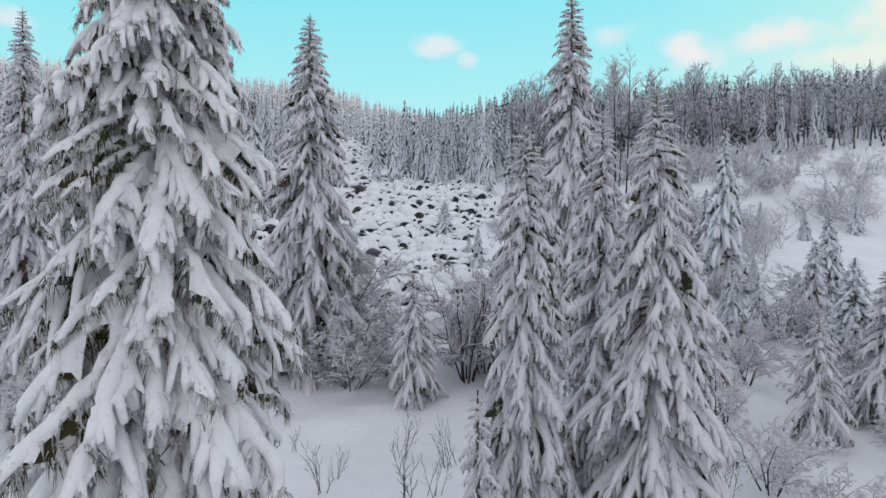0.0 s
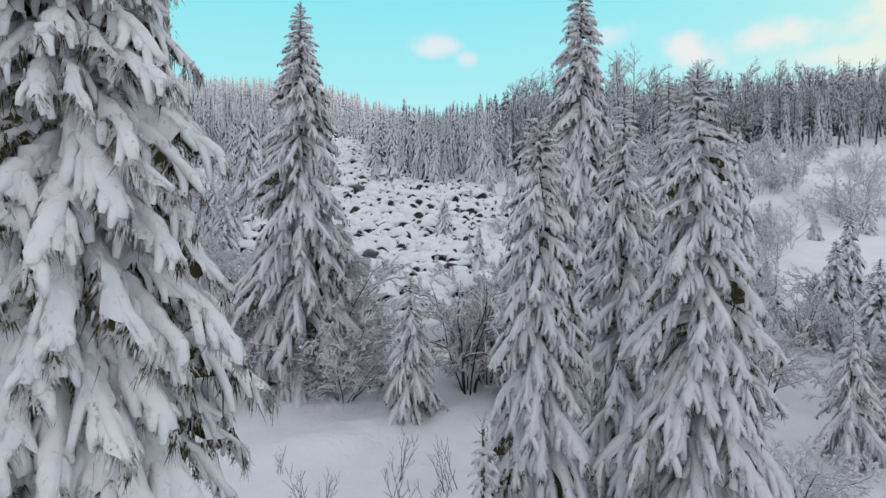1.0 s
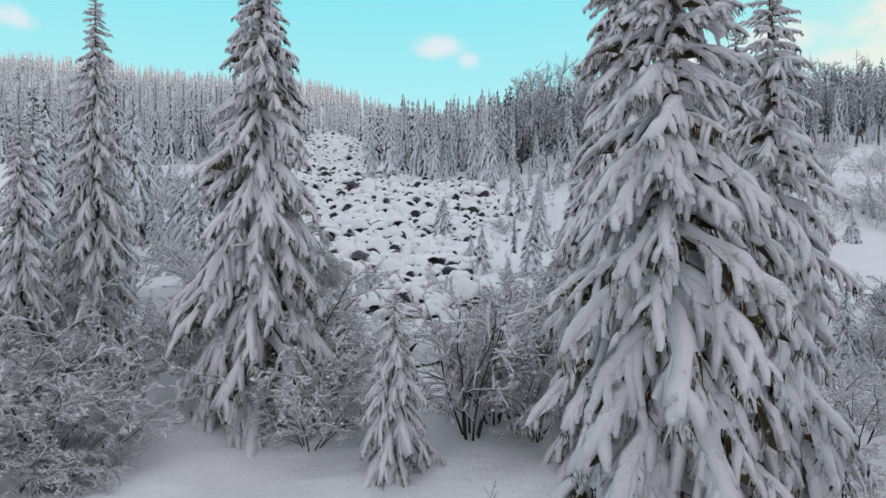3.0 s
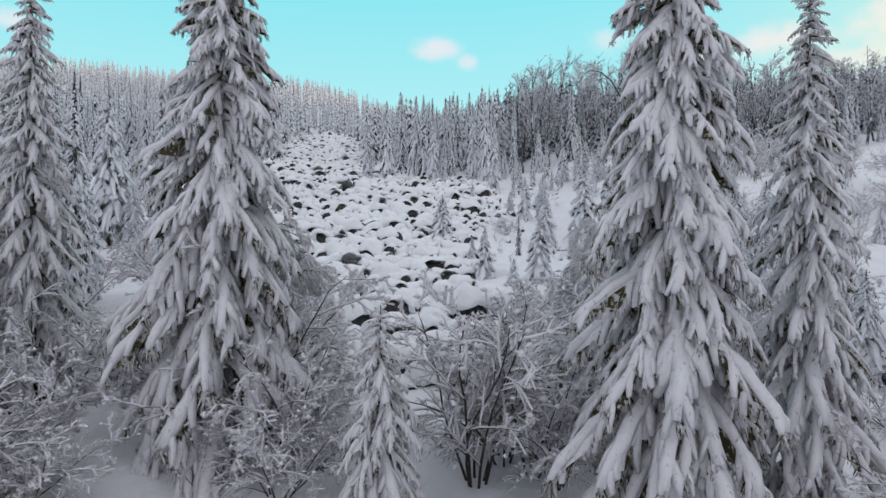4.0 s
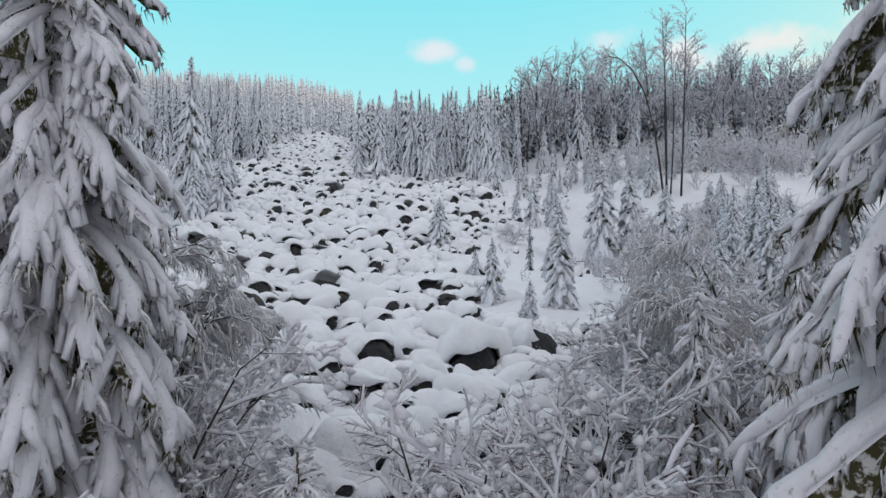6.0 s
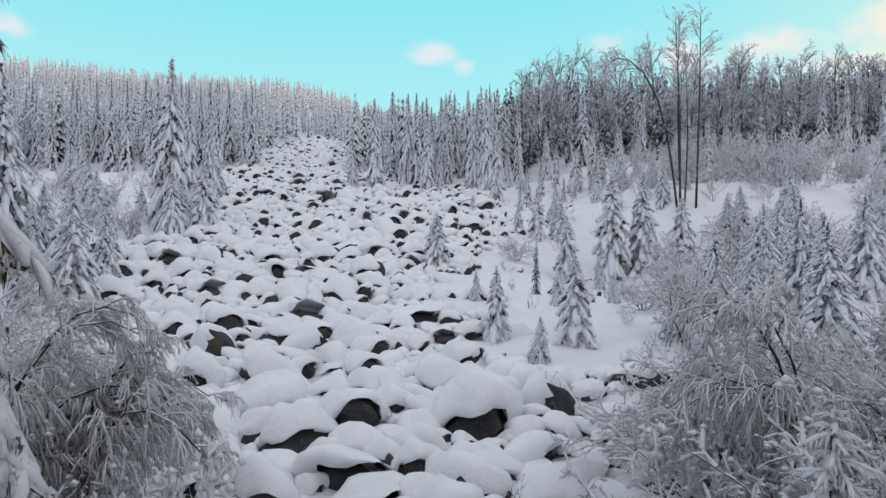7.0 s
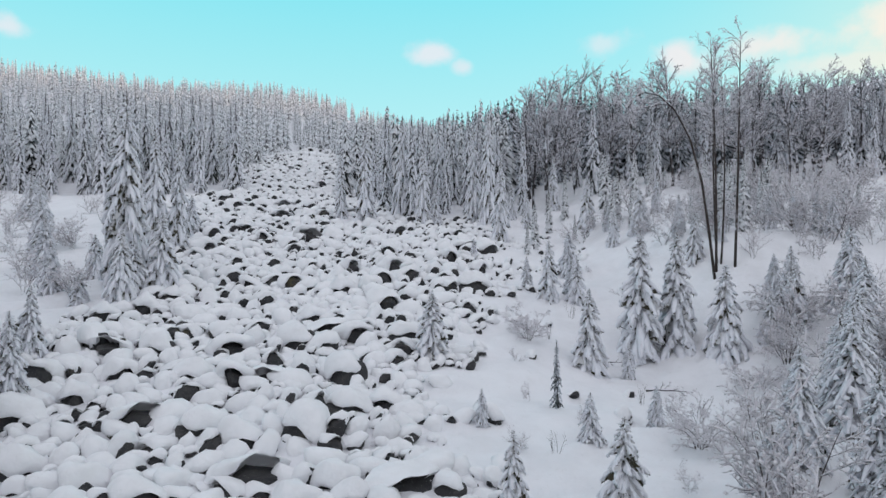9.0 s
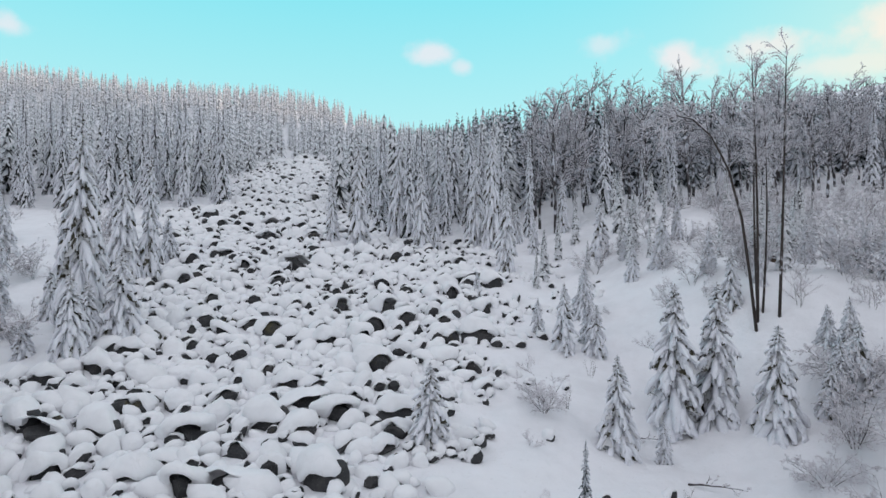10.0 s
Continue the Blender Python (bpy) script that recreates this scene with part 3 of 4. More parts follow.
def middle_spruces():
    rng = np.random.default_rng(11)
    young = "young spruce covered in snow on open snow"
    grown = "grown spruce covered in snow and rime"
    for x, y, tip, wide, kind, label in (
            (17.4, 41.0, 14.3, 0.8, 1, grown),
            (18.4, 32.8, 7.5, 1.1, 3, young), (19.3, 33.2, 9.0, 1.0, 0, grown), (15.7, 32.8, 4.9, 1.2, 1, young),
            (2.5, 48.6, 8.5, 1.1, 2, young), (5.6, 48.4, 8.9, 1.15, 1, young), (12.3, 47.2, 8.6, 1.1, 4, young), (9.3, 43.3, 7.5, 1.2, 3, young), (12.6, 42.8, 8.2, 1.1, 0, young),
            (16.6, 53.1, 8.6, 1.2, 2, young), (21.0, 62.4, 11.3, 1.2, 4, young), (21.2, 58.4, 11.2, 1.2, 1, young), (27.2, 63.6, 12.8, 1.1, 0, grown), (20.4, 61.0, 11.6, 1.1, 3, young),
            (8.7, 66.5, 11.4, 1.1, 0, young), (12.7, 70.2, 14.5, 1.2, 4, grown), (15.0, 70.4, 14.6, 1.15, 1, grown), (16.9, 67.8, 12.7, 1.2, 3, young), (0.0, 64.1, 11.5, 1.35, 0, young),
            (8.2, 77.0, 14.2, 1.1, 2, young), (10.2, 76.9, 12.9, 1.2, 3, young), (19.6, 67.9, 11.1, 1.2, 1, young), (21.7, 69.1, 12.7, 1.2, 4, young), (18.6, 76.8, 16.3, 1.0, 0, young),
            (-22.6, 78.3, 25.2, 0.72, 0, grown), (-24.6, 80.6, 22.0, 0.8, 2, grown), (-26.4, 92.0, 24.6, 0.7, 1, grown), (-24.6, 93.0, 24.3, 0.7, 2, grown), (-19.4, 76.9, 16.2, 1.1, 1, young), (-21.0, 76.0, 14.3, 1.2, 3, young),
            (-27.3, 82.9, 14.8, 1.2, 4, young), (-24.3, 75.0, 12.4, 1.3, 0, young), (-19.8, 58.2, 12.7, 1.1, 1, young), (-21.9, 62.0, 12.9, 1.1, 3, young), (-20.2, 63.2, 11.8, 1.1, 2, young), (-20.6, 73.4, 14.9, 1.1, 4, young),
            (-19.0, 38.0, 13.6, 1.0, 1, grown), (-21.5, 42.0, 15.5, 0.9, 0, grown), (-24.0, 45.0, 14.0, 1.0, 3, grown), (-17.6, 43.5, 11.4, 1.0, 2, grown), (-26.5, 38.0, 15.0, 1.0, 1, grown),
            (-8.2, 105.5, 28.0, 0.7, 0, grown), (-11.2, 107.0, 25.6, 0.65, 2, grown), (6.5, 95.9, 22.5, 0.7, 1, grown), (5.8, 103.9, 28.9, 0.55, 3, grown), (4.3, 106.2, 27.5, 0.6, 0, grown),
            (-1.5, 104.8, 25.5, 0.6, 1, grown), (-0.1, 105.4, 21.1, 0.9, 2, young), (-4.2, 110.5, 29.8, 0.6, 4, grown), (14.2, 109.7, 24.9, 0.75, 3, grown), (15.8, 98.7, 20.9, 0.9, 1, young),
            (10.0, 102.5, 19.8, 0.9, 2, young), (8.7, 106.3, 21.3, 0.9, 0, young), (15.9, 88.6, 16.8, 1.1, 4, young), (18.4, 89.1, 19.1, 1.0, 1, young)):
        set_spruce(MIDDLE if tip - float(ground(x, y)) > 6.5 else SAPLING, x, y, (tip - float(ground(x, y))) * 1.02, rng, label, "spruces round the stone run", wide, kind)
    dead = [spruce_kind(480, 0.9, 6, 40, PLAIN, 1.5, M_DARK_NEEDLE, M_DARK_SNOW)]
    set_spruce(dead, 5.6, 59.2, 3.1, rng, "thin dark half-dead spruce sapling with little snow", "spruces round the stone run")
    # the wood that closes the clearing to the west
    for i in range(22):
        y = rng.uniform(40, 98)
        x = -0.68 * (y - 30) - rng.uniform(3, 24)
        set_spruce(EDGE if i % 2 else YOUNG, x, y, rng.uniform(7, 13), rng, grown, "spruces round the stone run", rng.uniform(0.7, 1.0))


middle_spruces()


# ---- the run of boulders ----
EDGE_Y = (33, 37, 41, 45, 50, 54, 57, 60, 62, 66, 70, 76, 81, 88, 92, 98, 104, 110, 117, 127, 131, 133, 150, 164, 188, 205)
EDGE_L = (-3, -4.5, -6, -9, -14, -17, -20, -21, -21.5, -22, -22, -20, -21, -23, -24.5, -27, -30, -32, -35, -39, -38, -31, -35, -38, -37.6, -33)
EDGE_R = (3, 4, 5.2, 3.5, 1.4, 0.9, 0.5, 0, 0.3, 1.5, 3.4, 4, 5.7, 6.2, 6, 5.2, 5.5, -2, -9, -14.5, -15, -15.2, -17, -18.5, -24.5, -29)


def ball(level):
    bm = bmesh.new()
    bmesh.ops.create_icosphere(bm, subdivisions=level, radius=1.0)
    v = np.array([p.co for p in bm.verts])
    f = np.array([[p.index for p in q.verts] for q in bm.faces])
    bm.free()
    return v, f


BALLS = {n: ball(n) for n in (2, 3)}


def cut_stone(v, rng, planes):
    v = v.copy()
    for _ in range(planes):
        d = rng.normal(0, 1, 3)
        d /= np.linalg.norm(d)
        over = v @ d - rng.uniform(0.5, 0.78)
        v -= np.where(over > 0, over, 0)[:, None] * d
    return v


def boulder_kind(seed, level):
    """An angular stone, and the pillow of snow that lies on it, lower on the uphill side."""
    rng = np.random.default_rng(seed)
    v, f = BALLS[level]
    stretch = np.array([rng.uniform(0.85, 1.45), rng.uniform(0.72, 1.2), rng.uniform(0.66, 1.02)])
    lean = rng.uniform(-0.35, 0.35, 2)
    stone = cut_stone(v, rng, 9) * stretch
    stone += np.array([0.06 * noise.noise_vector(Vector(p) * 2.5 + Vector((seed, 0, 0))) for p in stone])
    soft = (0.35 * v + 0.65 * cut_stone(v, rng, 5)) * stretch
    turn = np.arctan2(v[:, 1], v[:, 0])
    high = 0.24 if seed % 3 == 0 else -0.17
    rim = high + rng.uniform(-0.3, 0.2) + 0.24 * np.sin(turn * 2 + rng.uniform(0, 6)) + 0.16 * np.sin(turn * 3 + rng.uniform(0, 6)) - 0.48 * v[:, 1] + 0.18 * v[:, 0]
    rim *= stretch[2]
    cap = soft * (1.10, 1.10, 1.06) + (0, 0.02, 0.22)
    under = np.clip((rim - cap[:, 2]) / 0.5, 0, 1)
    low = under > 0.55
    # the rim of the pillow is round and curls in over the stone
    cap[:, :2] *= (1 - 0.30 * under ** 1.5)[:, None]
    cap[:, 2] = np.where(under > 0, rim - 0.13 * np.sin(np.minimum(under, 0.55) / 0.55 * 1.57), cap[:, 2])
    cap += np.array([0.17 * noise.noise_vector(Vector(p) * 1.4 + Vector((0, seed, 0))) + 0.035 * noise.noise_vector(Vector(p) * 4.5) for p in cap])
    for a in (stone, cap):
        a[:, 2] += a[:, 0] * lean[0] + a[:, 1] * lean[1]
    empty = np.zeros((0, 4), int)
    return [stone, f[stone[f][:, :, 2].mean(1) > -0.55], empty], [cap, f[~low[f].all(1)], empty]


NEAR_STONES = [boulder_kind(600 + i, 3) for i in range(16)]
FAR_STONES = [boulder_kind(651 + i, 2) for i in range(14)]


# the great blocks with bare dark faces: x, y, radius
BLOCKS = ((-3.1, 72.3, 1.1), (-9.2, 78.0, 1.1), (-4.3, 66.4, 1.15), (-11.3, 61.2, 1.0), (-5.8, 48.5, 0.95), (-0.9, 51.2, 1.0), (0.4, 44.6, 1.05), (-1.9, 38.7, 1.1),
          (-16.7, 58.0, 0.9), (2.6, 39.6, 1.0), (-7.4, 70.2, 1.0), (-12.9, 96.7, 1.2), (-2.0, 57.6, 1.0), (-8.6, 55.0, 0.95))


def stone_plan():
    rng = np.random.default_rng(21)
    out = np.array(BLOCKS, float)
    for size, tries in ((1.10, 60), (0.84, 600), (0.60, 2800), (0.43, 8000), (0.30, 8000), (0.22, 4000)):
        for _ in range(tries):
            y = 33 + 172 * rng.random() ** 1.25
            lo, hi = np.interp(y, EDGE_Y, EDGE_L), np.interp(y, EDGE_Y, EDGE_R)
            wild = 1.2 * math.sin(y * 0.9) + 0.9 * math.sin(y * 2.3 + 1)
            lo, hi = lo - 1.0 + 0.5 * wild, hi + 0.9 + wild
            x = rng.uniform(lo, hi)
            r = size * rng.uniform(0.82, 1.2) * float(np.interp(y, (33, 45, 90, 130), (1.05, 1.0, 1.0, 0.95)))
            edge = min(x - lo, hi - x)
            if edge < 2.5 and y > 46 and (r > 0.6 or rng.random() > 0.10 + edge * 0.3):
                continue
            if abs(x + 9.7) < 2.6 and abs(y - 106.3) < 1.6 or r < 0.30 and y > 105:
                continue
            if len(out) and (np.hypot(out[:, 0] - x, out[:, 1] - y) < 0.68 * (out[:, 2] + r)).any():
                continue
            out = np.vstack([out, (x, y, r)])
    # a thin scatter east of the run
    for _ in range(34):
        out = np.vstack([out, (rng.uniform(7.5, 14), rng.uniform(84, 99), rng.uniform(0.22, 0.5))])
    for x, y, r in ((8.3, 58.2, 0.45), (9.8, 62.5, 0.3), (6.8, 61.5, 0.3), (11.2, 60.4, 0.25), (5.4, 66.0, 0.35), (7.4, 72.0, 0.3)):
        out = np.vstack([out, (x, y, r)])
    return out[np.argsort(out[:, 1])]


def build_boulders():
    rng = np.random.default_rng(22)
    kinds = [(to_mesh("rock", a, M_ROCK, False), to_mesh("snow_cap", b, M_CAP)) for a, b in NEAR_STONES]
    rock, snow = Build(), Build()
    for i, (x, y, r) in enumerate(stone_plan()):
        z = float(ground(x, y)) + r * rng.uniform(-0.30, 0.18)
        tilt = Euler((rng.uniform(-0.35, 0.35), rng.uniform(-0.35, 0.35), rng.choice((0, math.pi * 2)) + rng.uniform(-0.7, 0.7)))
        m = Matrix.LocRotScale((x, y, z), tilt, (r, r, r * rng.uniform(0.9, 1.2)))
        if i < 300:
            stone = thing("boulder", (0, 0, 0), label="dark angular boulder under a rounded cap of snow", category="boulder", group="boulders of the stone run")
            stone.matrix_world = m
            a, b = kinds[3 * int(rng.integers(len(kinds) // 3)) if r > 0.88 else int(rng.integers(len(kinds)))]
            part("rock", a, stone)
            part("snow_cap", b, stone)
        else:
            bank = NEAR_STONES if y < 52 else FAR_STONES
            a, b = bank[int(rng.integers(len(bank)))] if r < 0.88 else NEAR_STONES[3 * int(rng.integers(5))]
            rock.take(a, m)
            snow.take(b, m)
    field = thing("boulder_field", (0, 100, float(ground(0, 100))), label="snow-capped dark boulders crowded on the upper slope", category="boulders", kind="stuff")
    for name, b, mat, smooth in (("rocks", rock, M_ROCK, False), ("snow_caps", snow, M_CAP, True)):
        ob = part(name, b.mesh(name, mat, smooth), field)
        ob.matrix_parent_inverse = field.matrix_world.inverted()
        ob["kind"] = "stuff"


build_boulders()


# ---- bare trees and bushes ----
def wander(rng, root, way, length, n, bend, drop=0.0):
    """A bent line from root; drop: how far gravity pulls it over."""
    pts, p, d = [np.array(root, float)], np.array(root, float), np.array(way, float)
    for i in range(n):
        d = d + rng.normal(0, bend, 3) + (0, 0, -drop * (i + 1) / n)
        d /= np.linalg.norm(d)
        p = p + d * length / n
        pts.append(p)
    return np.array(pts)


def along(line, u):
    f = u * (len(line) - 1)
    i = min(int(f), len(line) - 2)
    return line[i] + (line[i + 1] - line[i]) * (f - i), line[i + 1] - line[i]


def twiggy(rng, stems, levels, stem_mat, twig_mat, clump=0.05, clump_share=0.5, sides=5, joined=False, coat=0.0, iced=0.0):
    """Stems with branches on branches. stems: (line, radius). levels: (count, length share, spread, drop, radius share, from).
    coat: how thick the snow lies along the branches; iced: the share of the outer twigs that are sheathed in it.
    Gives a mesh for each stem with its branches, one of all twigs and one of the clumps of snow."""
    woods, twig, snow = [], Build(), Build()
    spots, ends, white = [], [], []
    for stem, girth in stems:
        if not (joined and woods):
            woods.append(Build())
        wood = woods[-1]
        wood.tube(stem, girth * (1 - 0.75 * np.linspace(0, 1, len(stem))), sides)
        current = [(stem, girth, float(np.linalg.norm(np.diff(stem, axis=0), axis=1).sum()))]
        for depth, (count, share, fan, drop, thin, start) in enumerate(levels):
            last = depth == len(levels) - 1
            nxt = []
            for line, r, length in current:
                for k in range(count):
                    u = start + (1 - start) * (k + rng.uniform(0.1, 0.9)) / count
                    p, d = along(line, u)
                    d = d / (np.linalg.norm(d) + 1e-9)
                    side = rng.normal(0, 1, 3)
                    side -= d * (side @ d)
                    side /= np.linalg.norm(side) + 1e-9
                    way = d * math.cos(fan) + side * math.sin(fan) + (0, 0, 0.15)
                    size = length * share * rng.uniform(0.6, 1.2) * (1.15 - 0.6 * u)
                    steps = 2 if depth or len(levels) < 3 else 4
                    sub = wander(rng, p, way, size, steps, 0.11, drop)
                    rr = max(r * thin * (1.1 - 0.6 * u), 0.006)
                    if coat and not last and rng.random() < 0.85:
                        snow.tube(sub + (0, 0, rr + 0.3 * coat), coat * rng.uniform(0.6, 1.3, steps + 1) * np.linspace(1.1, 0.6, steps + 1), 4, False, 0.8)
                    if last and rng.random() < iced:
                        white.append((sub[0], sub[-1], coat * rng.uniform(0.55, 0.95)))
                    elif last:
                        ends.append((sub[0], sub[-1], rr))
                    else:
                        (twig if depth else wood).tube(sub, rr * (1 - 0.7 * np.linspace(0, 1, steps + 1)), 3, cap=False)
                    nxt.append((sub, rr, size))
                    if rng.random() < clump_share:
                        spots.append(sub[int(rng.integers(1, len(sub)))] + (0, 0, rr))
            current = nxt
    twig.spikes([e[0] for e in ends], [e[1] for e in ends], [e[2] for e in ends])
    if white:
        snow.spikes([e[0] for e in white], [e[1] for e in white], [e[2] for e in white])
    if spots:
        snow.clumps(spots, clump * rng.uniform(0.5, 1.5, len(spots)), rng)
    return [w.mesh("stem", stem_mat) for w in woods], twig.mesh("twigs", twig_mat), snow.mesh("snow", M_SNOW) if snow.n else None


def branch_parts(ob, kind, stem_name):
    stems, twigs, snow = kind
    for me in stems:
        part(stem_name, me, ob)
    part("twig_mass", twigs, ob)["kind"] = "stuff"
    if snow:
        part("snow", snow, ob)["kind"] = "stuff"


def bush_kind(seed, height, spread, weep, count=6, light=False, dark=False):
    rng = np.random.default_rng(seed)
    stems = []
    for i in range(count):
        a = i * 6.283 / count + rng.uniform(-0.5, 0.5)
        lean = spread * rng.uniform(0.5, 1.2)
        way = (math.cos(a) * lean + weep * 0.9, math.sin(a) * lean, 1.0)
        stems.append((wander(rng, (0.15 * math.cos(a), 0.15 * math.sin(a), -0.1), way, height * rng.uniform(0.8, 1.25), 7, 0.10, 0.16 + 0.2 * weep), 0.018 if light else 0.028))
    if light and dark:
        return twiggy(rng, stems, ((9, 0.5, 0.7, 0.04, 0.6, 0.12), (14, 0.6, 0.7, 0.06, 1.0, 0.05)), M_STEM, M_RED_TWIG, 0.06, 0.05, 3, True, 0.025, 0.12)
    if light:
        return twiggy(rng, stems, ((9, 0.5, 0.8, 0.06, 0.6, 0.12), (13, 0.6, 0.8, 0.12, 1.2, 0.05)), M_STEM, M_THICKET, 0.10, 0.14, 3, True, 0.040, 0.18)
    if dark:
        return twiggy(rng, stems, ((9, 0.42, 0.8, 0.05, 0.55, 0.08), (7, 0.5, 0.8, 0.1, 0.55, 0.15), (6, 0.55, 0.7, 0.1, 1.2, 0.05)), M_STEM, M_RED_TWIG, 0.06, 0.12, 5, False, 0.026, 0.2)
    return twiggy(rng, stems, ((8, 0.42, 0.85, 0.1 + 0.5 * weep, 0.55, 0.10), (6, 0.5, 0.8, 0.2 + 0.7 * weep, 0.55, 0.15), (6, 0.55, 0.7, 0.25 + 0.7 * weep, 1.2, 0.05)),
                  M_STEM, M_TWIG, 0.055, 0.20, 5, False, 0.026, 0.5)


BUSHES = [bush_kind(700, 3.0, 0.45, 0.0), bush_kind(701, 3.0, 0.7, 0.0, 7), bush_kind(702, 3.0, 0.35, 0.15), bush_kind(703, 3.4, 0.35, 0.75), bush_kind(704, 3.2, 0.5, 0.6, 7), bush_kind(705, 3.2, 0.4, 0.0, 7, dark=True)]
LIGHT_BUSHES = [bush_kind(710 + i, 3.0, (0.45, 0.7, 0.35, 0.6, 0.4)[i], 0.0, 3, True, i == 4) for i in range(5)]
RIME = "leafless bush thick with rime and clumps of snow"
DARK = "dark reddish leafless bush with little snow on its twigs"
WEEP = "bent birch bush with white frosted twigs hanging down"


def arch_kind(seed, height, reach):
    """A bent birch: stems that rise, lean over to +x and hang their twigs."""
    rng = np.random.default_rng(seed)
    stems = []
    for i in range(7):
        h, r, side = height * rng.uniform(0.7, 1.08), reach * rng.uniform(0.55, 1.15), rng.normal(0, 0.5)
        a = np.linspace(0, rng.uniform(1.8, 2.3), 9)
        stems.append((np.stack([r * (1 - np.cos(a)) * 0.75, side * a + 0.1 * np.sin(a * 3 + i), h * np.sin(a) - 0.1], -1), 0.045))
    return twiggy(rng, stems, ((11, 0.20, 0.75, 0.30, 0.45, 0.22), (8, 0.85, 0.6, 1.1, 0.9, 0.1), (7, 0.65, 0.6, 1.4, 1.9, 0.05)), M_STEM, M_WHITE_TWIG, 0.05, 0.06, 5, False, 0.016, 0.5)


ARCHES = [arch_kind(730, 5.4, 3.2), arch_kind(731, 4.6, 2.6)]


def thin_bush(seed):
    rng = np.random.default_rng(seed)
    stems = [(wander(rng, (rng.normal(0, 0.08), rng.normal(0, 0.08), -0.05), (rng.normal(0, 0.28), rng.normal(0, 0.28), 1), rng.uniform(0.7, 1.2), 5, 0.08), 0.010) for _ in range(5)]
    return twiggy(rng, stems, ((5, 0.35, 0.6, 0.0, 0.6, 0.3), (2, 0.45, 0.6, 0.0, 0.7, 0.3)), M_STEM, M_STEM, 0.02, 0.15, 3)


SPRIGS = [thin_bush(720 + i) for i in range(3)]


def set_bush(kinds, kind, x, y, size, turn, label, group, tall=1.0, name="bush"):
    ob = thing(name, (x, y, float(ground(x, y)) - 0.05), turn, 1, label, name, group)
    ob.scale = (size, size, size * tall)
    branch_parts(ob, kinds[kind], "stem")
    return ob


